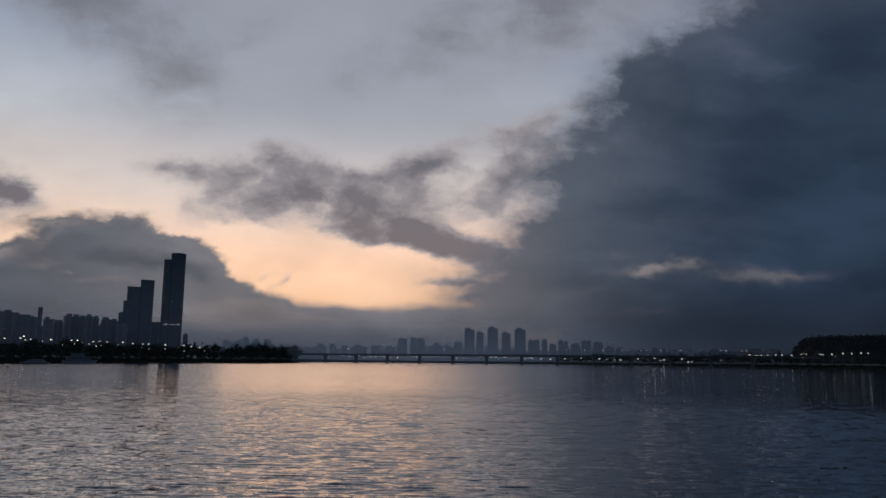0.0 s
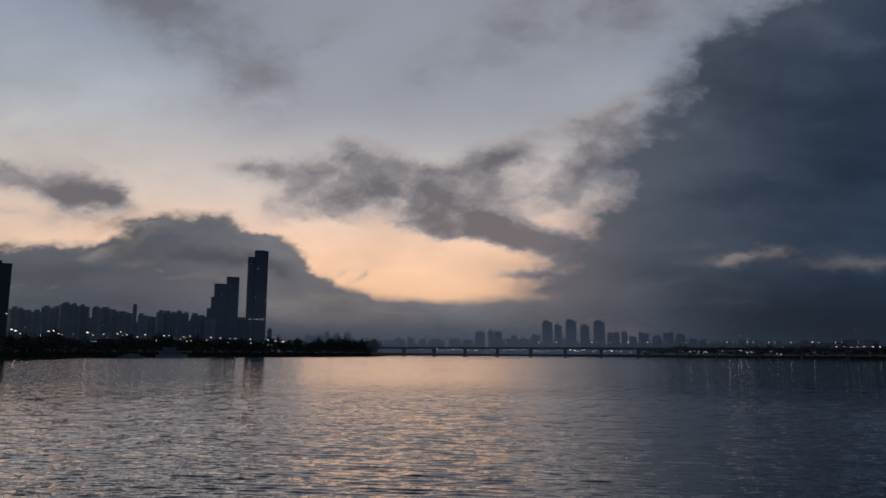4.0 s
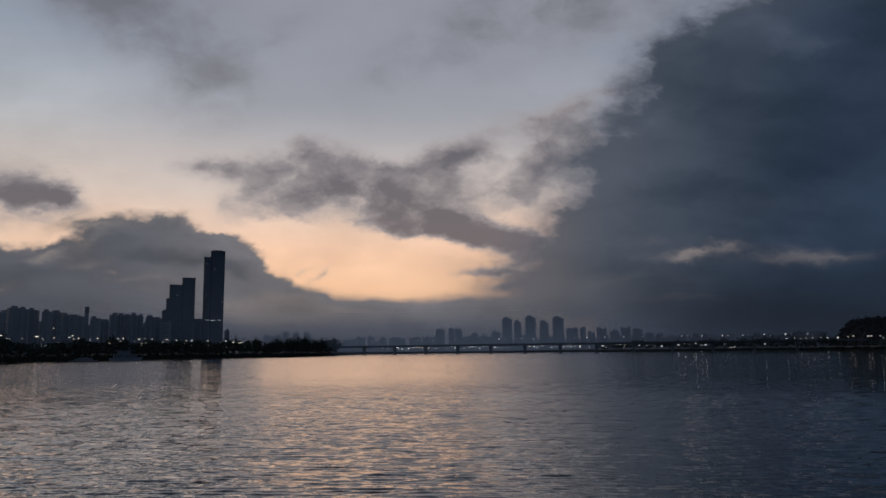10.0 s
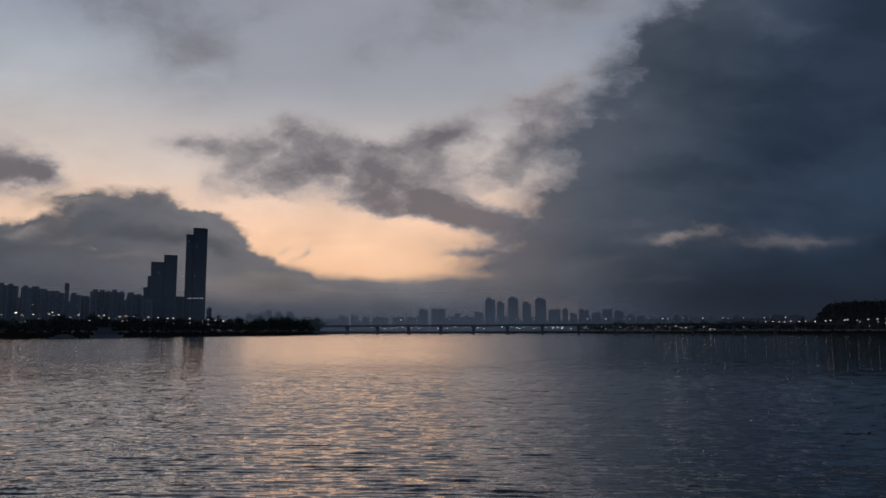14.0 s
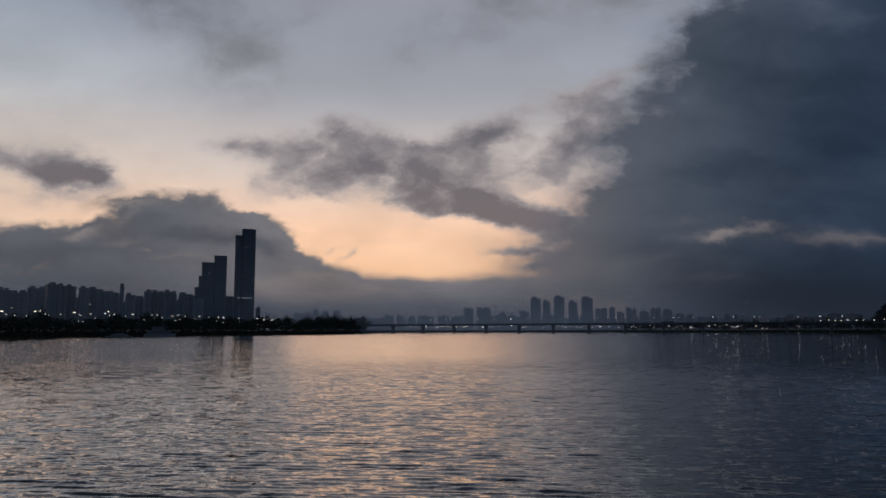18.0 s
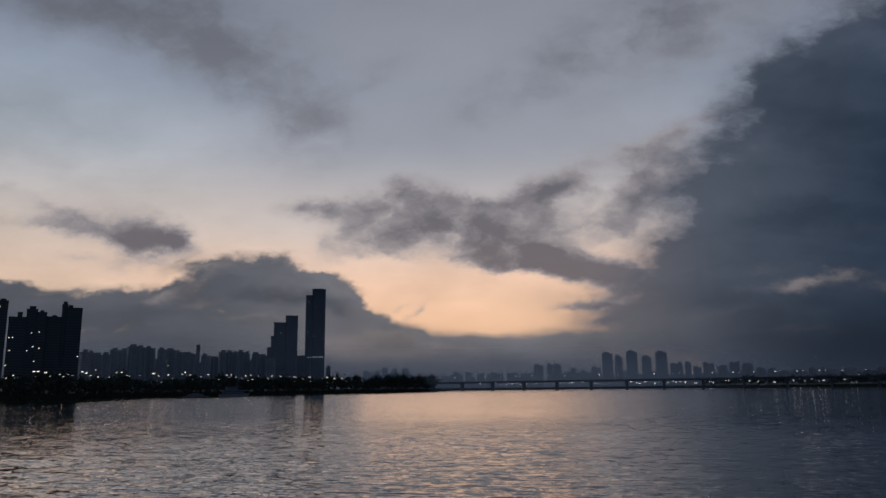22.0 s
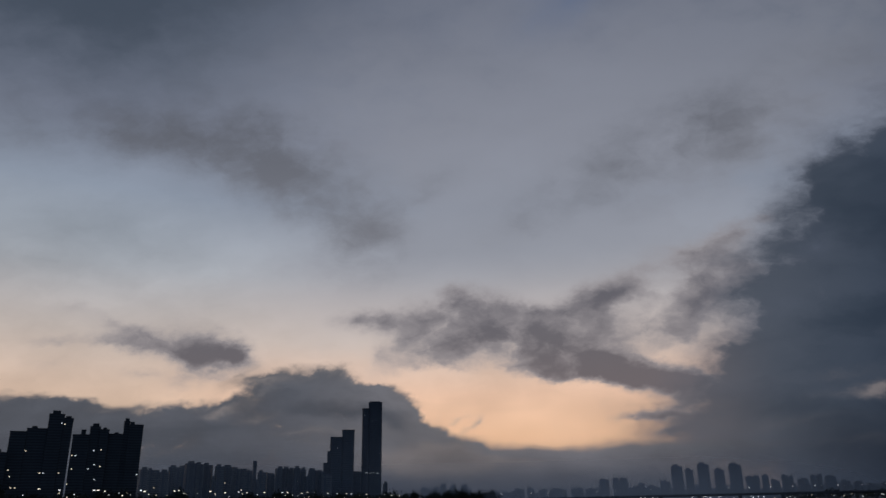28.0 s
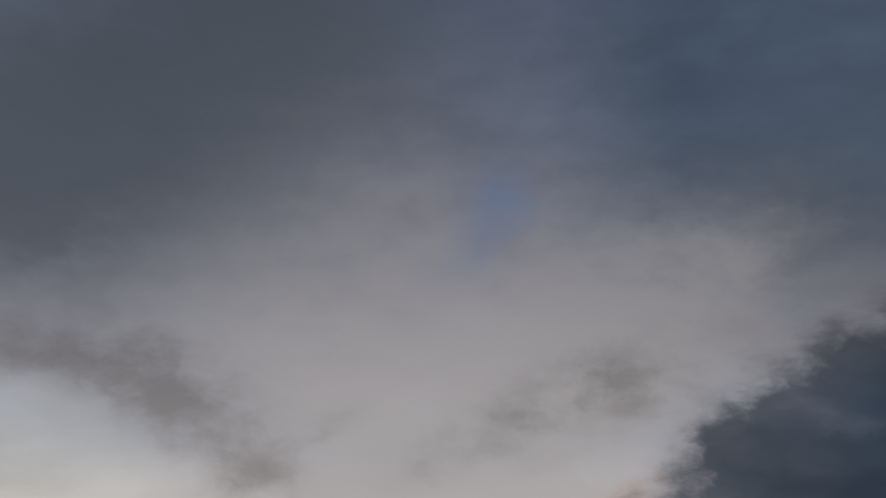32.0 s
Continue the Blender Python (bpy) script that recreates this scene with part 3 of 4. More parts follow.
def tube(bm, a, b, ra, rb, n=8):
    """A tapered round bar from a to b."""
    a, b = Vector(a), Vector(b)
    q = (b - a).to_track_quat("Z", "Y")
    lo, hi = [], []
    for i in range(n):
        d = q @ Vector((math.cos(2 * math.pi * i / n), math.sin(2 * math.pi * i / n), 0))
        lo.append(bm.verts.new(a + d * ra))
        hi.append(bm.verts.new(b + d * rb))
    for i in range(n):
        bm.faces.new((lo[i], lo[(i + 1) % n], hi[(i + 1) % n], hi[i]))
    bm.faces.new(lo[::-1])
    bm.faces.new(hi)


def meshed(name, bm, mat):
    me = bpy.data.meshes.new(name)
    bm.normal_update()
    bm.to_mesh(me)
    bm.free()
    me.materials.append(mat)
    return me


def part(name, bm, mat, parent, label=""):
    ob = new(name, meshed(name, bm, mat))
    ob.parent = parent
    return tagged(ob, label)


def facing(x, y):
    """The turn that points a thing's front at the river viewpoint."""
    return math.degrees(math.atan2(-x, y))


# ---- river, banks, far hills ----
def shore(az):
    """Distance of the waterline from the viewpoint for a bearing in degrees."""
    pts = ((-180, 1.0), (-100, 330), (-75, 430), (-60, 480), (-42, 510), (-38, 505), (-36, 535), (-31.7, 720), (-28, 735), (-22, 880), (-15, 1050), (-11.2, 1330), (-10.6, 1500),
           (-9, 1950), (0, 2150), (8, 1950), (16, 1620), (20, 1540), (24, 1300), (30, 1130), (45, 900), (75, 700), (100, 600), (180, 1.0))
    for (a, da), (b, db) in zip(pts, pts[1:]):
        if a <= az <= b:
            return da + (db - da) * (az - a) / (b - a)


def polar(az, d, z=0.0):
    return Vector((d * math.sin(radians(az)), d * math.cos(radians(az)), z))


def river():
    """One sheet to the horizon; real wind waves where the viewpoint looks close."""
    cols = np.concatenate([np.arange(-54, 38.01, 0.2), np.arange(44, 300, 8.0)])
    rings, r = [2.0, 8.0, 13.0], 15.0
    while r < 190:
        rings.append(r)
        r += 0.075 * max(r / 24, 0.9) ** (1.0 if r < 90 else 1.25)
    rings += [230, 300, 420, 600, 900, 1300, 1900, 2800, 4700]
    rr, aa = np.meshgrid(np.array(rings), np.radians(cols), indexing="ij")
    x, y = rr * np.sin(aa), rr * np.cos(aa)
    z = np.zeros_like(x)
    wr = np.random.RandomState(5)
    for _ in range(70):
        wave = 0.3 * (1.0 / 0.3) ** wr.rand()
        turn = wr.normal(0, 0.14)
        k = 2 * math.pi / wave
        steep = 0.03 * (0.7 + 0.6 * wr.rand())
        reach = np.clip((wave * 170 - rr) / (wave * 90), 0, 1)
        z += steep / k * np.sin(k * (x * math.sin(turn) + y * math.cos(turn)) + wr.rand() * 6.28) * reach
    gust = 0.9 + 0.2 * np.sin(x * 0.05 + 1.0) * np.sin(y * 0.09 + 0.4) + 0.15 * np.sin(x * 0.021 - y * 0.017)
    deg = np.degrees(aa)
    z *= gust * np.clip((deg + 54) / 3, 0, 1) * np.clip((38 - deg) / 3, 0, 1) * np.clip((rr - 13) / 3, 0, 1) * np.clip((190 - rr) / 60, 0, 1)
    n, m = x.shape
    verts = np.stack([x, y, z], -1).reshape(-1, 3)
    i, j = np.meshgrid(np.arange(n - 1), np.arange(m), indexing="ij")
    jn = (j + 1) % m
    faces = np.stack([i * m + j, (i + 1) * m + j, (i + 1) * m + jn, i * m + jn], -1).reshape(-1, 4)[:, ::-1]
    me = bpy.data.meshes.new("water")
    me.from_pydata(verts.tolist(), [], faces.tolist())
    me.polygons.foreach_set("use_smooth", [True] * len(me.polygons))
    me.materials.append(WATER)
    return me


tagged(new("water", river()), "wide grey river with wind ripples mirroring the dusk sky", "water", kind="structure")

bm = bmesh.new()
steps = ((0, -0.6), (3, 0.8), (14, 1.6), (16, 2.6), (30, 3.0), (60, 4.6), (120, 6.0), (400, 8.0), (None, 9.0))
prev = None
for k in range(0, 801):
    az = -100 + k * 0.25
    wob = noise.noise((az * 0.9, 3, 1)) * 6 + noise.noise((az * 4, 7, 1)) * 1.6
    ring = []
    for off, z in steps:
        d = 4700 if off is None else min(shore(az) + wob + off, 4690)
        ring.append(bm.verts.new(polar(az, d, z + (0.35 * noise.noise((az * 6, (off or 0) * 0.1, 5)) if z > 1 else 0))))
    if prev:
        for i in range(len(steps) - 1):
            bm.faces.new((prev[i], prev[i + 1], ring[i + 1], ring[i]))
    prev = ring
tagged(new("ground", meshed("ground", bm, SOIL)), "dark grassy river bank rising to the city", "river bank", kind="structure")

bm = bmesh.new()
box(bm, -260, 260, -400, 2.0, -1.0, 3.4)
tagged(new("pavement", meshed("pavement", bm, CONCRETE)), "concrete riverside terrace underfoot", "terrace", kind="structure")


def hill(name, az, d, wide, deep, tall, label, clumps, square=2.6):
    """A wooded hill: a rounded ground form under a coat of tree clumps."""
    def height(x, y):
        r = math.hypot(x / wide, y / deep)
        return max(0.0, 1 - r ** square) * tall * (0.95 + 0.14 * noise.noise((x * 0.004 + az, y * 0.004, 2)))
    e = tagged(new(name), label, "hill", kind="structure")
    e.matrix_world = Matrix.Translation(polar(az, d, 5)) @ pose(0, 0, 0, 0, 0, -az)
    bm = bmesh.new()
    n = 40
    vs = [[bm.verts.new(((i / n * 2 - 1) * wide, (j / 12 * 2 - 1) * deep, height((i / n * 2 - 1) * wide, (j / 12 * 2 - 1) * deep))) for j in range(13)] for i in range(n + 1)]
    for i in range(n):
        for j in range(12):
            bm.faces.new((vs[i][j], vs[i + 1][j], vs[i + 1][j + 1], vs[i][j + 1]))
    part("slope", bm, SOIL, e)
    verts, faces = [], []
    rnd = random.Random(int(az * 10))
    for _ in range(clumps):
        x, y = rnd.uniform(-1, 1) * wide, rnd.uniform(-1, 0.35) * deep
        z = height(x, y)
        if z < 1:
            continue
        s = rnd.uniform(3.0, 6.5)
        for _ in range(9):
            p = Vector((x + rnd.gauss(0, s * 0.5), y + rnd.gauss(0, s * 0.5), z + abs(rnd.gauss(s * 0.5, s * 0.45))))
            q = Vector((rnd.gauss(0, 1), rnd.gauss(0, 1), rnd.gauss(0, 1))).normalized()
            w = q.orthogonal().normalized() * rnd.uniform(1.4, 2.8)
            h = q.cross(w)
            k = len(verts)
            verts += [p + w, p + h, p - w, p - h]
            faces.append((k, k + 1, k + 2, k + 3))
    me = bpy.data.meshes.new("woods")
    me.from_pydata([tuple(v) for v in verts], [], faces)
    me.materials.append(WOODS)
    ob = new("woods", me)
    ob.parent = e
    tagged(ob, "dense dark woodland", kind="stuff")


hill("hill", 30.6, 1850, 178, 150, 60, "dark wooded hill behind the lit riverside road", 2600, 11.0)
hill("hill", 36.5, 1950, 210, 150, 72, "long dark wooded ridge running back from the road", 1500)
hill("hill", 21.5, 3300, 260, 150, 50, "low distant hill in the evening haze", 1200)
hill("hill", 17.5, 3350, 300, 150, 44, "faint low distant hill beyond the bridge", 1000)
hill("hill", 12.0, 3700, 600, 200, 60, "long low skyline ridge behind the far city", 800)


# ---- buildings ----
rng = random.Random(4)


def outline(x0, x1, y0, y1, cut, z):
    """A footprint with rounded corners, three points a corner."""
    c = max(cut, 0.05)
    k = c * 0.29
    return [(x0, y0 + c, z), (x0 + k, y0 + k, z), (x0 + c, y0, z), (x1 - c, y0, z), (x1 - k, y0 + k, z), (x1, y0 + c, z),
            (x1, y1 - c, z), (x1 - k, y1 - k, z), (x1 - c, y1, z), (x0 + c, y1, z), (x0 + k, y1 - k, z), (x0, y1 - c, z)]


def prism(bm, ring, top):
    lo = [bm.verts.new(p) for p in ring]
    hi = [bm.verts.new((x, y, top)) for x, y, z in ring]
    for i in range(len(ring)):
        j = (i + 1) % len(ring)
        bm.faces.new((lo[i], lo[j], hi[j], hi[i]))
    bm.faces.new(lo[::-1])
    bm.faces.new(hi)


def wing(thing, x0, x1, y0, y1, tall, wall, storey=3.1, lit=(), sill=0.0, lamp=None, cut=0.0):
    """One upright volume: glass core, storey bands and corner piers, parapet, roof house."""
    bm = bmesh.new()
    prism(bm, outline(x0 + 0.35, x1 - 0.35, y0 + 0.35, y1 - 0.35, cut, sill), tall - 0.2)
    part("glazing", bm, GLASS, thing)
    # one folded shell: spandrels stand proud, the window strips between fold in behind the glass
    n = max(2, int((tall - sill) / storey))
    levels = []
    for i in range(n):
        z = sill + (tall - sill) * i / n
        levels += [(z, 0.0), (z + storey * 0.5, 0.0), (z + storey * 0.5, 0.7), (sill + (tall - sill) * (i + 1) / n, 0.7)]
    levels.append((tall, 0.0))
    verts, faces = [], []
    for z, s in levels:
        verts += outline(x0 + s, x1 - s, y0 + s, y1 - s, cut, z)
    for i in range(len(levels) - 1):
        for j in range(12):
            faces.append((12 * i + j, 12 * i + (j + 1) % 12, 12 * i + 12 + (j + 1) % 12, 12 * i + 12 + j))
    me = bpy.data.meshes.new("wall")
    me.from_pydata(verts, [], faces)
    me.materials.append(wall)
    shell = new("wall", me)
    shell.parent = thing
    bm = bmesh.new()
    prism(bm, outline(x0 - 0.25, x1 + 0.25, y0 - 0.25, y1 + 0.25, cut, tall), tall + 1.3)
    part("parapet", bm, wall, shell)
    for u, z in lit:
        bm = bmesh.new()
        xc = x0 + (x1 - x0) * u
        box(bm, xc - 0.7, xc + 0.7, y0 - 0.3, y0 - 0.15, z, z + 0.9)
        part("lit_window", bm, lamp or (ROOM if rng.random() < 0.6 else ROOMCOOL), shell, "window lit from inside")


def roof_house(thing, x0, x1, y0, y1, base, top, wall):
    bm = bmesh.new()
    box(bm, x0, x1, y0, y1, base, top)
    box(bm, x0 - 0.3, x1 + 0.3, y0 - 0.3, y1 + 0.3, top, top + 0.5)
    part("roof_house", bm, wall, thing)


def building(name, x, y, label, category, group=""):
    e = tagged(new(name), label, category, group)
    e.matrix_world = pose(x, y, 0, 0, 0, facing(x, y))
    return e


def apartment(x, y, wide, tall):
    far = math.hypot(x, y) > 2000
    wide *= 1.0 if far else 1.2
    e = building("apartment_block", x, y, "pale concrete apartment slab, windows dark, hazy at dusk" if far else "pale concrete high-rise apartment slab with rooftop lift house", "apartment block", "city apartment blocks")
    e.rotation_euler[2] += radians(rng.uniform(-18, 18))
    lit = [(rng.uniform(0.15, 0.85), rng.uniform(0.3, 0.8) * tall) for _ in range(1 if rng.random() < 0.18 else 0)]
    wing(e, -wide / 2, wide / 2, -6, 8, tall - 2.5, PALE if rng.random() < 0.7 else GREY, 3.0, lit)
    for u in ((-0.22, 0.26) if wide > 16 else (rng.uniform(-0.25, 0.25),)):
        bm = bmesh.new()
        box(bm, u * wide - 1.5, u * wide + 1.5, -6.6, -4, 0, tall + rng.uniform(-2.5, 1.5))
        part("stair_core", bm, GREY, e)
    w = rng.uniform(0.18, 0.32) * wide
    c = rng.uniform(-0.2, 0.2) * wide
    roof_house(e, c - w, c + w, -3, 4, tall - 1.3, tall + 2.2, GREY)


def highrise(x, y, wide, tall):
    e = building("high_rise", x, y, "tall slim apartment tower with stepped crown, dim in haze", "high-rise", "far riverside towers")
    wing(e, -wide / 2, wide / 2, -14, 14, tall - 7, GREY, 3.2)
    roof_house(e, -wide * 0.42, wide * 0.25, -13, 11, tall - 5.7, tall - 2.6, GREY)
    roof_house(e, -wide * 0.3, wide * 0.1, -8, 8, tall - 2.1, tall + 1.5, GREY)


def tower(name, az, d, label, volumes, wall, depth, storey=3.1, lamp=None):
    """A stepped tower: volumes as bearing from, bearing to, height, lit windows."""
    p = polar(az, d)
    e = building(name, p.x, p.y, label, "tower", "riverside towers")
    k = d * math.pi / 180
    for i, (a, b, tall, lit) in enumerate(volumes):
        back = 1.5 * (i % 2)
        wing(e, (a - az) * k - 0.5, (b - az) * k + 0.5, -depth / 2 + back, depth / 2 + back, tall, wall, storey, lit, lamp=lamp, cut=3.0 if wall is DARKWALL and b - a > 0.4 else 0.6)
    return e, k


e, k = tower("skyscraper", -20.1, 1500, "tallest dark glass tower, twin-stepped top, lit sky lobby", (
    (-20.83, -20.36, 190.5, [(0.35, 118), (0.4, 178)]), (-20.36, -19.38, 203, [(0.2, 112), (0.85, 105), (0.3, 168)])), DARKWALL, 30, 3.9, DIMROOM)
for i in range(9):
    if i in (2, 6):
        continue
    bm = bmesh.new()
    box(bm, -12.5 + i * 3.2, -11.2 + i * 3.2, -15.5, -15.3, 68.8, 69.7)
    part("lobby_window", bm, LOBBY, e, "bright lobby window")
roof_house(e, (0.0) * k - 4, 0.55 * k, -8, 8, 204.3, 205.5, DARKWALL)
tower("skyscraper", -22.4, 1450, "stepped dark glass tower of three heights", (
    (-23.62, -23.36, 85, []), (-23.36, -23.17, 106, []), (-23.17, -22.31, 131.5, [(0.6, 112)]), (-22.31, -21.43, 145, [])), DARKWALL, 28, 3.9, DIMROOM)
tower("office_block", -21.26, 1490, "dark glass podium block beside the tallest tower", ((-21.8, -20.85, 71, []),), DARKWALL, 24, 3.9)

tower("apartment_tower", -42.7, 1000, "black silhouetted apartment tower, stepped roofs, few lit windows", (
    (-44.5, -43.56, 97, [(0.25, 55), (0.4, 48), (0.55, 36), (0.8, 36)]), (-43.56, -42.37, 101, [(0.1, 76), (0.9, 52), (0.3, 28)]), (-42.37, -41.49, 118, [(0.15, 52), (0.85, 108)]),
    (-41.49, -40.93, 113.5, [(0.3, 52), (0.2, 107), (0.6, 30)])), BLACKWALL, 24)
tower("apartment_tower", -39.7, 1005, "black silhouetted apartment tower with small roof houses and lit windows", (
    (-40.76, -39.75, 95.5, [(0.1, 72), (0.2, 57), (0.05, 40), (0.3, 72)]), (-39.75, -39.15, 105.5, [(0.6, 78), (0.3, 57), (0.8, 62)]), (-39.15, -38.6, 102, [(0.4, 79), (0.5, 60), (0.1, 45)])), BLACKWALL, 24)
tower("apartment_tower", -37.5, 1010, "black silhouetted apartment tower, tall side wing, one lit window", (
    (-38.58, -37.64, 97.5, [(0.7, 22)]), (-37.64, -37.32, 113, [(0.5, 30)]), (-37.32, -36.42, 109, [(0.9, 51), (0.4, 30)])), BLACKWALL, 24)
tower("apartment_tower", -45.8, 990, "lower dark apartment tower with several lit windows", (
    (-47.3, -45.6, 88, [(0.3, 50), (0.6, 42)]), (-45.6, -44.52, 73, [(0.2, 46), (0.4, 46), (0.7, 46), (0.5, 30)])), BLACKWALL, 24)

for ob, (centre, d), houses in zip([o for o in scene.objects if o.name.startswith("apartment_tower")], ((-42.7, 1000), (-39.7, 1005), (-37.5, 1010), (-45.8, 990)), (
        ((-42.2, -41.75, 118, 121.5), (-41.35, -41.05, 113.5, 115.5), (-43.3, -43.0, 101, 103)), ((-40.3, -40.02, 95.5, 101), (-39.62, -39.25, 105.5, 108.5), (-38.95, -38.75, 102, 104)),
        ((-37.6, -37.36, 113, 116), (-37.25, -37.0, 109, 112), (-38.2, -37.95, 97.5, 99)), ((-46.6, -46.2, 88, 92), (-45.2, -44.9, 73, 76)))):
    k = d * math.pi / 180
    ob.location.z = -3.2
    for a, b, low_z, high_z in houses:
        roof_house(ob, (a - centre) * k, (b - centre) * k, -7, 7, low_z + 1.3, high_z + 1.3, BLACKWALL)

p = polar(-28.55, 1500)
e = tagged(new("chimney"), "tall slender power-station chimney with dark top band", "chimney")
e.matrix_world = pose(p.x, p.y, 0)
bm = bmesh.new()
tube(bm, (0, 0, 0), (0, 0, 86), 4.3, 3.4, 20)
part("shaft", bm, GREY, e)
bm = bmesh.new()
tube(bm, (0, 0, 82), (0, 0, 94), 3.9, 3.7, 20)
part("head", bm, DARKWALL, e, "dark top band")

apartment(-824, 1131, 10, 75)
apartment(-833, 1163, 11, 75)
apartment(-852, 1210, 12, 74)
apartment(-807, 1168, 12, 72)
apartment(-876, 1291, 13, 87)
apartment(-841, 1266, 14, 84)
apartment(-763, 1174, 12, 85)
apartment(-767, 1207, 15, 85)
apartment(-765, 1232, 14, 85)
apartment(-741, 1234, 12, 82)
apartment(-738, 1260, 13, 82)
apartment(-737, 1283, 12, 79)
apartment(-760, 1362, 24, 80)
apartment(-671, 1263, 13, 71)
apartment(-682, 1313, 13, 68)
apartment(-650, 1285, 10, 78)
apartment(-644, 1299, 13, 78)
apartment(-627, 1285, 8, 75)
apartment(-608, 1272, 10, 77)
apartment(-611, 1304, 9, 76)
apartment(-578, 1275, 12, 72)
apartment(-573, 1299, 11, 70)
apartment(-647, 1298, 13, 73)
apartment(-490, 1418, 6, 51)
apartment(-743, 1417, 12, 73)
apartment(-689, 1499, 7, 72)
apartment(-547, 1267, 12, 62)
# far blocks
apartment(-664, 2514, 19, 78)
apartment(-637, 2541, 21, 73)
apartment(-604, 2570, 25, 74)
apartment(-715, 2603, 23, 69)
apartment(-751, 2594, 27, 69)
apartment(-445, 2714, 21, 63)
apartment(-393, 2671, 24, 62)
apartment(-347, 2678, 20, 56)
apartment(-307, 2703, 25, 59)
apartment(-244, 2789, 43, 60)
apartment(-194, 2773, 38, 58)
apartment(-138, 2596, 32, 82)
apartment(-101, 2648, 22, 86)
apartment(-76, 2659, 24, 86)
apartment(-20, 2800, 21, 73)
apartment(12, 2800, 21, 64)
apartment(58, 2699, 31, 75)
apartment(309, 2582, 18, 79)
apartment(331, 2599, 18, 81)
apartment(362, 2625, 20, 84)
apartment(398, 2671, 24, 69)
apartment(410, 2567, 15, 80)
apartment(433, 2604, 14, 78)
apartment(477, 2658, 32, 71)
apartment(488, 2554, 15, 78)
apartment(508, 2570, 15, 80)
apartment(544, 2594, 31, 75)
apartment(594, 2634, 27, 62)
apartment(627, 2626, 25, 58)
apartment(635, 2521, 22, 50)
apartment(674, 2511, 28, 52)
apartment(688, 2404, 17, 55)
apartment(713, 2396, 14, 53)
highrise(96, 2598, 35, 121)
highrise(135, 2637, 25, 111)
highrise(177, 2594, 36, 125)
highrise(228, 2640, 31, 109)
highrise(272, 2586, 38, 121)
# lower blocks that fill the quarter behind
fill = random.Random(8)
az = -36.2
while az < -20.2:
    d = fill.uniform(1650, 1850)
    w = fill.uniform(16, 34)
    p = polar(az, d)
    apartment(p.x, p.y, w, 5 + d * math.tan(radians(fill.uniform(1.95, 2.6))))
    az += fill.uniform(0.7, 0.95) * w / d * 57.3
az = -17.0
while az < 25:
    d = fill.uniform(2750, 3100)
    w = fill.uniform(22, 60)
    p = polar(az, d)
    apartment(p.x, p.y, w, 5 + d * math.tan(radians(fill.uniform(0.75, 1.2))))
    az += fill.uniform(0.9, 1.4) * w / d * 57.3


# ---- translucent sheets between the city's rows, added in place of evening haze ----
def haze_sheet_material(name, thick, base, top, clears):
    """Haze stand-in: a sheet that scatters a little light, the rest goes straight through."""
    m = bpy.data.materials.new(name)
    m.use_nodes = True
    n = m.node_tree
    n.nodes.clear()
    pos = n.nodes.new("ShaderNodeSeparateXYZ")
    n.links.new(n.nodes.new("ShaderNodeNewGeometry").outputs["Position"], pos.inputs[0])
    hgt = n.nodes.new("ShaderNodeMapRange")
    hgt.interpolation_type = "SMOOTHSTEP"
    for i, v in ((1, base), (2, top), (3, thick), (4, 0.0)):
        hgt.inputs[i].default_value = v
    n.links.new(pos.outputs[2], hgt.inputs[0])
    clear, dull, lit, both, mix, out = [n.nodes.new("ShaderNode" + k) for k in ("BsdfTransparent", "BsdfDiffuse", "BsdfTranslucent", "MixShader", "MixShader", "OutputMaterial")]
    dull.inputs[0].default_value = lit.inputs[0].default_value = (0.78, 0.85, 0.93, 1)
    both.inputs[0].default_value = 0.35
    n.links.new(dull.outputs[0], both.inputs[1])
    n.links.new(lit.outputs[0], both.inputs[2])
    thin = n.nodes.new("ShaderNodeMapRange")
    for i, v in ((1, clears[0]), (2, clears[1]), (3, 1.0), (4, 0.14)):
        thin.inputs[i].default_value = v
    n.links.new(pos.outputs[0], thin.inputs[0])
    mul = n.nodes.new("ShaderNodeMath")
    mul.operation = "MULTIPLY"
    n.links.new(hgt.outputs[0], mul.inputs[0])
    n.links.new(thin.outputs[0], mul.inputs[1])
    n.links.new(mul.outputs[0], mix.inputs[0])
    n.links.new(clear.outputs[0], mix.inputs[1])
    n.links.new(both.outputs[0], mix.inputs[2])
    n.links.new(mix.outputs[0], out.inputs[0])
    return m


# curved see-through walls that pale the buildings behind, as haze would
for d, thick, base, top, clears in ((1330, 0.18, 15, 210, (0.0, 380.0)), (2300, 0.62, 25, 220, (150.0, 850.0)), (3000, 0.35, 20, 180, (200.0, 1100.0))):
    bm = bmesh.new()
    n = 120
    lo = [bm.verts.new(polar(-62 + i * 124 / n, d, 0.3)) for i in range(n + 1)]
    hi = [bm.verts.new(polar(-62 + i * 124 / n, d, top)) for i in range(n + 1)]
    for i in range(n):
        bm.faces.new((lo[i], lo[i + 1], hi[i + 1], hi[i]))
    me = meshed("mist", bm, haze_sheet_material("mist", thick, base, top, clears))
    ob = tagged(new("mist", me), "translucent upright sheet standing in for evening haze before the far city", "mist", kind="structure")
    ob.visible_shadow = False

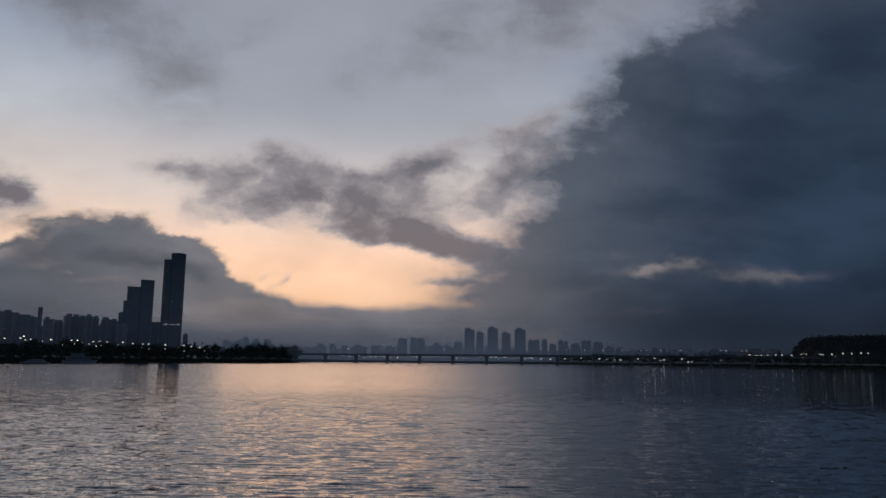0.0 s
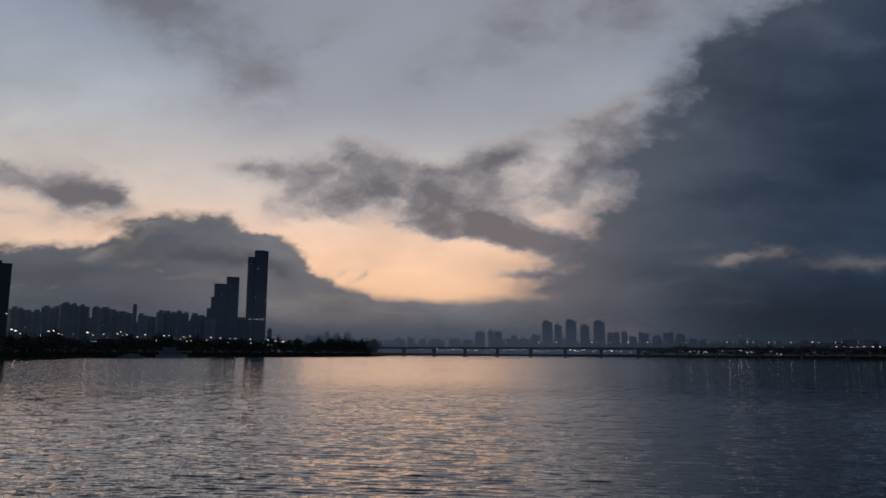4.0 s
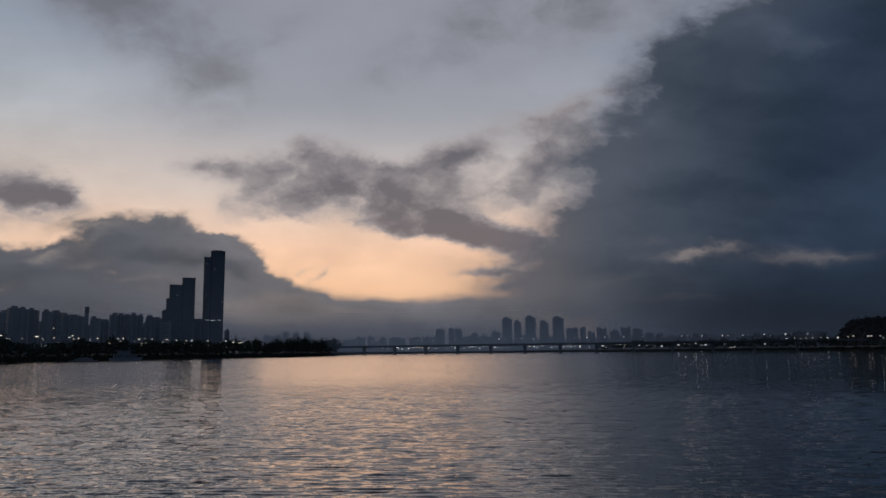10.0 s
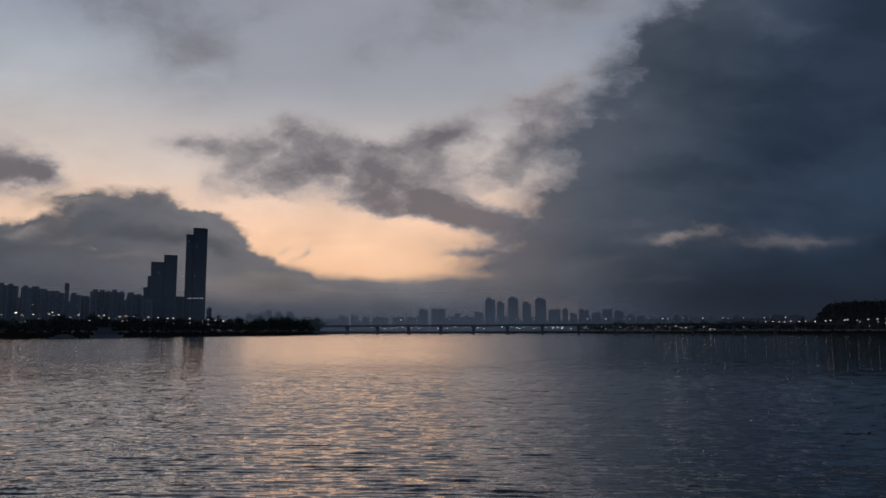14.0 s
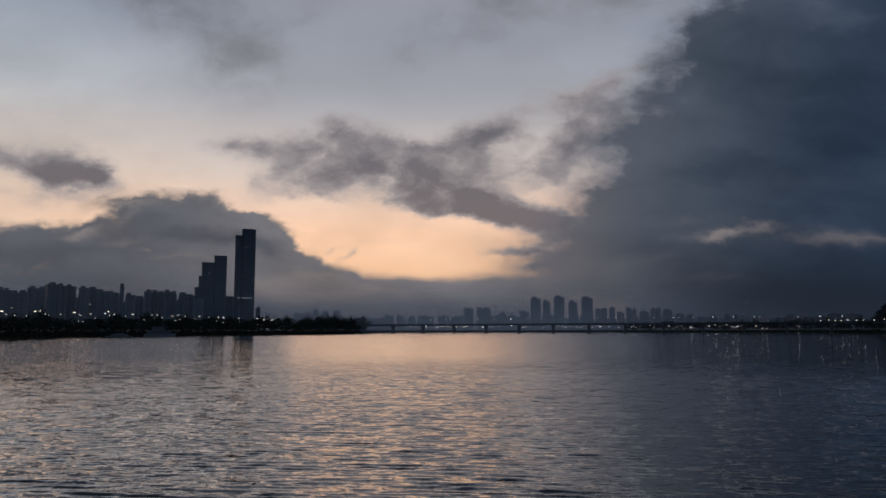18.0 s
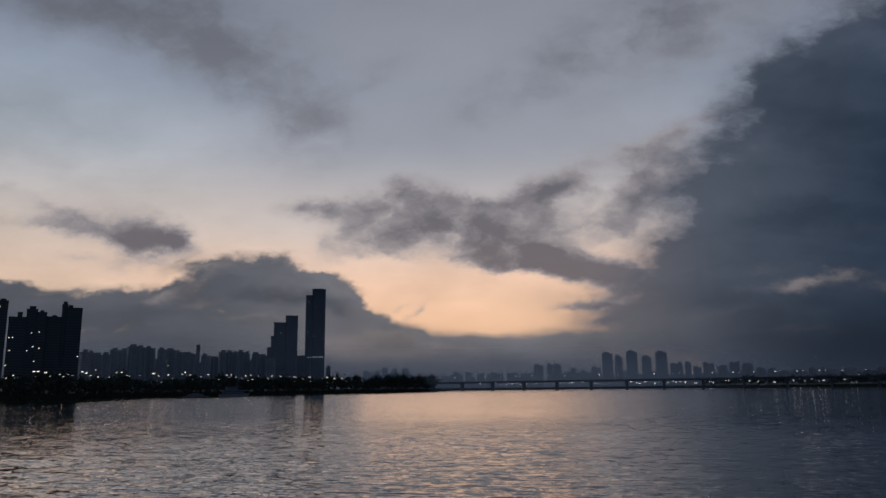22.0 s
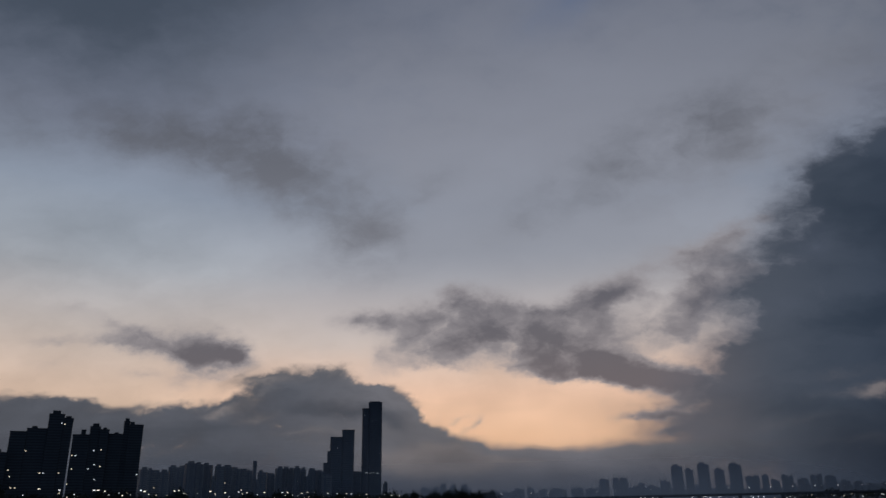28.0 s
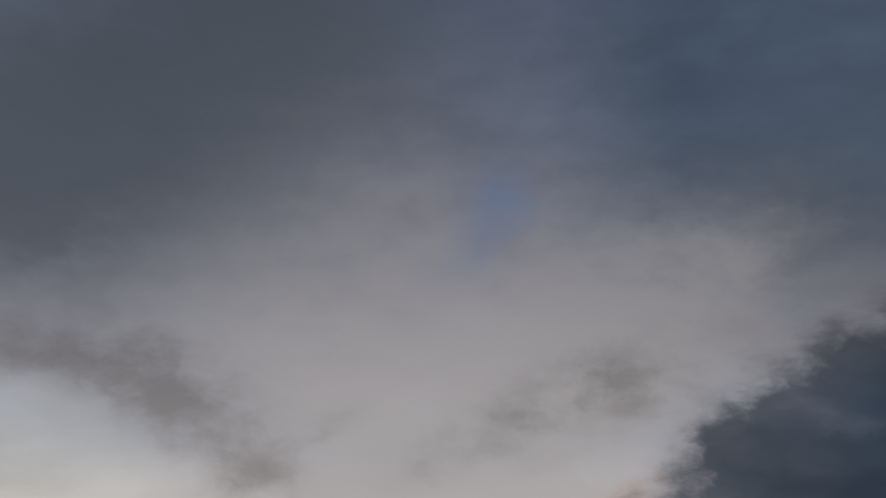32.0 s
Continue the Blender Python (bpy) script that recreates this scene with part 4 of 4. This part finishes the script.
# ---- bridge ----
left_end, right_end = polar(-13.5, 1545, 17.6), polar(23.5, 1345, 17.6)
span = right_end - left_end
long = span.length
bridge = tagged(new("bridge"), "long grey concrete girder bridge across the river", "bridge", kind="structure")
bridge.matrix_world = Matrix.Translation(left_end) @ pose(0, 0, 0, 0, 0, math.degrees(math.atan2(span.y, span.x)))
bm = bmesh.new()
box(bm, -80, long + 80, -9, 9, -1.4, 0)
part("deck", bm, OLDDECK, bridge)
for s in (-6, 0, 6):
    bm = bmesh.new()
    box(bm, -80, long + 80, s - 1.1, s + 1.1, -2.9, -1.4)
    part("girder", bm, OLDDECK, bridge)
for s in (-8.9, 8.7):
    bm = bmesh.new()
    box(bm, -80, long + 80, s, s + 0.2, 0, 0.5)
    for i in range(int(long / 2.5)):
        box(bm, i * 2.5, i * 2.5 + 0.12, s + 0.04, s + 0.16, 0.5, 1.2)
    box(bm, -80, long + 80, s, s + 0.2, 1.15, 1.3)
    part("railing", bm, STEEL, bridge)
for i in range(-1, 15):
    bm = bmesh.new()
    x = 64.8 * i + 8.7
    box(bm, x - 1.7, x + 1.7, -7.5, 7.5, -4.9, -2.9)
    for s in (-4.5, 4.5):
        tube(bm, (x, s, -20), (x, s, -4.9), 1.9, 1.7, 14)
    part("pier", bm, OLDDECK, bridge)


def lamp_thing(tall, mat, size, label):
    e = tagged(new("street_lamp"), label, "street lamp", "street lamps")
    bm = bmesh.new()
    tube(bm, (0, 0, -tall), (0, 0, -0.4), 0.14, 0.08)
    part("pole", bm, STEEL, e)
    bm = bmesh.new()
    tube(bm, (0, 0, -0.5), (0, -1.4, 0.15), 0.07, 0.05)
    part("arm", bm, STEEL, e)
    bm = bmesh.new()
    box(bm, -0.35 * size, 0.35 * size, -1.4 - 0.9 * size, -1.3, 0.02, 0.22)
    housing = part("housing", bm, STEEL, e)
    bm = bmesh.new()
    bmesh.ops.create_uvsphere(bm, u_segments=10, v_segments=6, radius=0.55 * size, matrix=Matrix.Translation((0, -1.4 - 0.45 * size, -0.15 * size)) @ Matrix.Diagonal((1.3, 1, 0.6, 1)))
    part("lens", bm, mat, housing, "glowing lamp glass")
    return e


lamp_kinds = {}


def put_lamp(x, y, z, mat, size, tall, label):
    """A lamp post whose glass is at height z."""
    key = (mat.name, size, round(tall))
    m = Matrix.Translation((x, y, z)) @ pose(0, 0, 0, 0, 0, facing(x, y))
    if key not in lamp_kinds:
        lamp_kinds[key] = lamp_thing(tall, mat, size, label)
        lamp_kinds[key].matrix_basis = m
        return lamp_kinds[key]
    return copy_thing(lamp_kinds[key], m)


for i in range(29):
    p = left_end + span * ((24.9 + 32.4 * i) / long)
    put_lamp(p.x, p.y, 27.5, COOL, 1.3, 9.9, "tall white street lamp on the bridge deck")
    if i > 8:
        p += span * (9.0 / long) + Vector((2.2, 8.0, 0))
        put_lamp(p.x, p.y, 27.3, COOL, 0.7, 9.7, "tall white street lamp on the bridge's far side")

bright = 1.4


def road_lamp(x, y, z, size=1.3):
    put_lamp(x, y, z, WARM if rng.random() < 0.5 else COOL, size, z - 5.5, "lit street lamp on the riverside road")


road_lamp(-492, 801, 27.0)
road_lamp(-477, 810, 25.3)
road_lamp(-464, 818, 26.1)
road_lamp(-461, 819, 28.1)
road_lamp(-455, 822, 25.0)
road_lamp(-438, 832, 25.2)
road_lamp(-419, 841, 24.7)
road_lamp(-414, 844, 24.8)
road_lamp(-399, 851, 23.6)
road_lamp(-393, 854, 24.3)
road_lamp(-385, 857, 23.7)
road_lamp(-371, 864, 23.2)
road_lamp(-361, 868, 22.6)
road_lamp(-351, 872, 22.0)
road_lamp(-345, 874, 22.0)
road_lamp(-328, 881, 21.5)
road_lamp(-308, 888, 20.9)
road_lamp(-300, 891, 19.6)
road_lamp(-291, 894, 18.9)
road_lamp(-431, 473, 22.7)
road_lamp(-421, 482, 21.9)
road_lamp(-403, 497, 21.6)
road_lamp(-401, 499, 21.6)
road_lamp(-397, 502, 20.8)
road_lamp(-377, 517, 21.3)
road_lamp(-375, 519, 20.4)
road_lamp(-424, 631, 23.4)
road_lamp(-421, 633, 23.9)
road_lamp(-397, 648, 22.8)
road_lamp(538, 1332, 21.5, bright)
road_lamp(538, 1301, 22.1, bright)
road_lamp(537, 1272, 20.7, bright)
road_lamp(537, 1251, 20.4, bright)
road_lamp(536, 1225, 21.0, bright)
road_lamp(536, 1195, 20.6, bright)
road_lamp(540, 1182, 20.4, bright)
road_lamp(545, 1160, 20.1, bright)
road_lamp(550, 1139, 20.7, bright)
road_lamp(552, 1127, 21.4, bright)
road_lamp(558, 1097, 20.9, bright)
road_lamp(559, 1091, 20.8, bright)
road_lamp(562, 1072, 20.5, bright)
road_lamp(566, 1050, 21.8, bright)
road_lamp(568, 1031, 21.4, bright)
road_lamp(570, 1012, 21.9, bright)
road_lamp(572, 998, 21.6, bright)
road_lamp(464, 1405, 8.8, bright)
road_lamp(471, 1403, 8.7, bright)
road_lamp(506, 1348, 12.6, bright)
road_lamp(528, 1404, 18.2, bright)
# dimmer lamps between the trees of the near bank's road
dim_rng = random.Random(17)
for i in range(34):
    az = -41 + 24 * (i + dim_rng.random()) / 34
    d = shore(az) + dim_rng.uniform(18, 60)
    p = polar(az, d)
    up = 1.32 - 0.5 * max(0, az + 33) / 15 - dim_rng.uniform(0.0, 0.28)
    top = 5 + d * math.tan(radians(up))
    put_lamp(p.x, p.y, top, WARM if dim_rng.random() < 0.6 else COOL, dim_rng.choice((0.5, 0.7)), top - 1.5, "small lit lamp among the bank's trees")
# scattered lamps of the far bank, under and beyond the bridge
far_rng = random.Random(12)
for i in range(110):
    az = -8 + 26 * (i + far_rng.random()) / 110
    d = shore(az) + far_rng.uniform(25, 120)
    p = polar(az, d)
    put_lamp(p.x, p.y, 5 + d * math.tan(radians(far_rng.choice((0.24, 0.29, 0.33, 0.38, 0.43)))), FARWARM if far_rng.random() < 0.35 else FARLAMP, far_rng.choice((1.2, 1.8, 2.4)), 9, "small lit lamp on the far bank road")


for i in range(16):
    az = far_rng.uniform(13.5, 30)
    d = shore(az) + far_rng.uniform(60, 500)
    p = polar(az, d)
    put_lamp(p.x, p.y, 5 + d * math.tan(radians(far_rng.choice((0.35, 0.5, 0.62, 0.8)))), FARWARM if far_rng.random() < 0.4 else FARLAMP, far_rng.choice((0.4, 0.6)), 12, "small lit lamp on the far hillside streets")


def lit_canopy(az, d, z, long_side):
    """A flat roof over a row of strip lights."""
    e = tagged(new("lit_canopy"), "flat canopy with a row of white strip lights", "canopy")
    e.matrix_world = Matrix.Translation(polar(az, d, z)) @ pose(0, 0, 0, 0, 0, -az)
    bm = bmesh.new()
    box(bm, -long_side / 2, long_side / 2, -3, 3, 0.25, 0.7)
    part("roof", bm, CONCRETE, e)
    for i in range(5):
        x = -long_side * 0.42 + long_side * 0.21 * i
        bm = bmesh.new()
        box(bm, x - 0.9, x + 0.9, -3.1, -2.7, 0.0, 0.24)
        part("strip_light", bm, LOBBY, e, "white strip light")
        bm = bmesh.new()
        tube(bm, (x, 0, 4.0 - z), (x, 0, 0.25), 0.2, 0.2)
        part("post", bm, STEEL, e)


lit_canopy(-31.05, 860, 15.5, 11)
lit_canopy(-40.2, 640, 16.5, 8)

# ---- trees ----
def tree_thing(seed, tall, spread, label):
    rnd = random.Random(seed)
    e = tagged(new("tree"), label, "tree", "river bank trees")
    bm = bmesh.new()
    top = Vector((rnd.uniform(-0.5, 0.5), rnd.uniform(-0.5, 0.5), tall * 0.7))
    tube(bm, (0, 0, -1), top * 0.5, 0.34, 0.22)
    tube(bm, top * 0.5, top, 0.22, 0.08)
    tips = [top]
    for i in range(9):
        a = rnd.uniform(0, 6.28)
        s = top * rnd.uniform(0.35, 0.9)
        b = s + Vector((math.cos(a) * spread * 0.6, math.sin(a) * spread * 0.6, rnd.uniform(0.1, 0.28) * tall))
        tube(bm, s, b, 0.12, 0.03, 5)
        tips.append(b)
    part("trunk", bm, BARK, e)
    verts, faces = [], []
    for _ in range(26):
        c = rnd.choice(tips) + Vector((rnd.gauss(0, spread * 0.25), rnd.gauss(0, spread * 0.25), rnd.gauss(0, tall * 0.09)))
        c.z = max(c.z, tall * 0.2)
        s = rnd.uniform(0.7, 1.5) * spread * 0.3
        for _ in range(22):
            p = c + Vector((rnd.gauss(0, s * 0.6), rnd.gauss(0, s * 0.6), rnd.gauss(0, s * 0.5)))
            q = Vector((rnd.gauss(0, 1), rnd.gauss(0, 1), rnd.gauss(0, 1))).normalized()
            w = q.orthogonal().normalized() * rnd.uniform(0.25, 0.6)
            h = q.cross(w) * 0.7
            k = len(verts)
            verts += [p + w, p + h, p - w, p - h]
            faces.append((k, k + 1, k + 2, k + 3))
    me = bpy.data.meshes.new("crown")
    me.from_pydata([tuple(v) for v in verts], [], faces)
    me.materials.append(LEAF)
    ob = new("crown", me)
    ob.parent = e
    return e


kinds = [tree_thing(i, t, s, l) for i, (t, s, l) in enumerate((
    (12, 5.0, "broad dark-green tree on the river bank"), (14, 4.4, "tall dark-green tree on the river bank"), (10, 5.4, "low spreading tree on the river bank"),
    (17, 2.6, "slim poplar standing above the other trees"), (13, 5.0, "rounded dark tree on the river bank")))]
planted = set()
tree_rng = random.Random(21)


def plant(az, d, size, kind=None):
    i = tree_rng.choice((0, 0, 1, 2, 4, 4)) if kind is None else kind
    m = Matrix.Translation(polar(az, d, 3.6)) @ pose(0, 0, 0, 0, 0, tree_rng.uniform(0, 360))
    if i in planted:
        t = copy_thing(kinds[i], m)
    else:
        planted.add(i)
        t = kinds[i]
        t.matrix_basis = m
    t.scale = (size, size, size * tree_rng.uniform(0.85, 1.15))


az = -56.0
while az < -11.0:
    d = shore(az)
    grow = 1.22 + 0.2 * noise.noise((az * 0.7, 2, 9)) + max(0, d - 800) / 850
    grow *= 0.84 if az < -30 else 1.0
    plant(az, d + tree_rng.uniform(14, 30), grow * tree_rng.uniform(0.55, 0.8), 2)
    plant(az + 0.1, d + tree_rng.uniform(35, 60), grow * tree_rng.uniform(0.85, 1.15))
    plant(az + 0.2, d + tree_rng.uniform(65, 110), grow * tree_rng.uniform(1.0, 1.3))
    if tree_rng.random() < 0.25 and az > -21:
        plant(az + 0.2, d + 60, tree_rng.uniform(1.0, 1.25), 3)
    az += 7.5 / d * 57.3
az = 9.0
while az < 25:
    d = shore(az)
    plant(az, d + tree_rng.uniform(20, 50), tree_rng.uniform(0.9, 1.3))
    plant(az + 0.15, d + tree_rng.uniform(60, 120), tree_rng.uniform(1.4, 1.9))
    az += 9.5 / d * 57.3
az = 25.0
while az < 40:
    d = shore(az)
    plant(az, d + tree_rng.uniform(30, 70), tree_rng.uniform(0.6, 1.0))
    az += 13 / d * 57.3

# ---- moored boats ----
def ferry(az, d):
    e = tagged(new("ferry"), "moored white two-deck river ferry with dark windows", "ferry")
    e.matrix_world = Matrix.Translation(polar(az, d)) @ pose(0, 0, 0, 0, 0, -az + 6) @ Matrix.Diagonal((0.88, 1, 1.35, 1))
    bm = bmesh.new()
    prof = [(-15, 0), (-16, 1.9), (16.5, 2.3), (14, 0), (13, -0.6), (-14, -0.6)]
    lo = [bm.verts.new((x, -3.6 if abs(x) < 15.5 else -2.4, z)) for x, z in prof]
    hi = [bm.verts.new((x, 3.6 if abs(x) < 15.5 else 2.4, z)) for x, z in prof]
    bm.faces.new(lo)
    bm.faces.new(hi[::-1])
    for i in range(len(prof)):
        bm.faces.new((lo[i], hi[i], hi[(i + 1) % 6], lo[(i + 1) % 6]))
    part("hull", bm, HULL, e)
    bm = bmesh.new()
    box(bm, -12, 10, -3, 3, 2.1, 4.7)
    cabin = part("cabin", bm, HULL, e)
    for i in range(8):
        bm = bmesh.new()
        box(bm, -11.2 + i * 2.6, -9.4 + i * 2.6, -3.08, -2.98, 3.0, 4.2)
        part("window", bm, GLASS, cabin)
    bm = bmesh.new()
    box(bm, -8, 4, -2.4, 2.4, 4.7, 6.8)
    part("upper_cabin", bm, HULL, e)
    bm = bmesh.new()
    box(bm, -10, 8, -3.2, 3.2, 6.8, 7.05)
    part("canopy", bm, GREY, e)
    bm = bmesh.new()
    tube(bm, (1, 0, 7.05), (1, 0, 10.2), 0.09, 0.05)
    part("mast", bm, STEEL, e)
    return e


ferry(-25.9, 735)


def barge(az, d, long_side, label):
    e = tagged(new("barge"), label, "barge", "moored barges")
    e.matrix_world = Matrix.Translation(polar(az, d)) @ pose(0, 0, 0, 0, 0, -az - 4)
    bm = bmesh.new()
    box(bm, -long_side / 2, long_side / 2, -3, 3, -0.5, 1.1)
    part("pontoon", bm, CONCRETE, e)
    bm = bmesh.new()
    n = 12
    lo = [bm.verts.new((-long_side * 0.35 * math.cos(math.pi * i / n), -2.6, 1.1 + 2.6 * math.sin(math.pi * i / n))) for i in range(n + 1)]
    hi = [bm.verts.new((v.co.x, 2.6, v.co.z)) for v in lo]
    for i in range(n):
        bm.faces.new((lo[i], lo[i + 1], hi[i + 1], hi[i]))
    bm.faces.new(lo[::-1])
    bm.faces.new(hi)
    part("awning", bm, HULL, e, "rounded pale awning")


barge(-28.6, 718, 22, "low moored pontoon with a rounded pale awning")

# ---- thicket that closes the bank under the trees ----
verts, faces = [], []
bush_rng = random.Random(41)
az = -58.0
while az < -11.3:
    d = shore(az)
    for _ in range(9):
        off = bush_rng.uniform(16, 75)
        foot = 2.5 + off * 0.02
        rim = 5 + (d + off) * math.tan(radians(0.86 + 0.16 * noise.noise((az * 1.3, 4, 2)) - 0.4 * max(0.0, az + 14.5) / 3))
        p = polar(az + bush_rng.uniform(-0.06, 0.06), d + off, foot + (rim - foot) * bush_rng.random() ** 0.8)
        q = Vector((bush_rng.gauss(0, 1), bush_rng.gauss(0, 1), bush_rng.gauss(0, 1))).normalized()
        w = q.orthogonal().normalized() * bush_rng.uniform(0.7, 1.7)
        h = q.cross(w) * 0.8
        k = len(verts)
        verts += [p + w, p + h, p - w, p - h]
        faces.append((k, k + 1, k + 2, k + 3))
    az += 0.9 / d * 57.3
me = bpy.data.meshes.new("thicket")
me.from_pydata([tuple(v) for v in verts], [], faces)
me.materials.append(LEAF)
tagged(new("thicket", me), "dark dense thicket under the bank's trees", "thicket", kind="stuff")

# ---- reeds and scrub along the waterline ----
verts, faces = [], []
reed_rng = random.Random(31)
az = -58.0
while az < 44:
    d = shore(az)
    wob = noise.noise((az * 0.9, 3, 1)) * 6 + noise.noise((az * 4, 7, 1)) * 1.6
    for _ in range(12):
        off = abs(reed_rng.gauss(0, 18))
        p = polar(az + reed_rng.uniform(-0.05, 0.05), d + wob + 1 + off, 0.3 + min(off, 30) * 0.08)
        tall = reed_rng.uniform(0.8, 2.6) * (1.3 if noise.noise((az * 2, 0, 0)) > 0 else 0.8)
        w = polar(az + reed_rng.uniform(60, 120), reed_rng.uniform(0.4, 1.1))
        top = Vector((reed_rng.gauss(0, 0.4), reed_rng.gauss(0, 0.4), tall + 1.0))
        k = len(verts)
        verts += [p - w, p + w, p + w * 0.5 + top, p - w * 0.6 + top * 0.9]
        faces.append((k, k + 1, k + 2, k + 3))
    az += 1.1 / d * 57.3
me = bpy.data.meshes.new("reeds")
me.from_pydata([tuple(v) for v in verts], [], faces)
me.materials.append(REED)
tagged(new("reeds", me), "dark reeds and scrub along the river's edge", "reeds", kind="stuff")
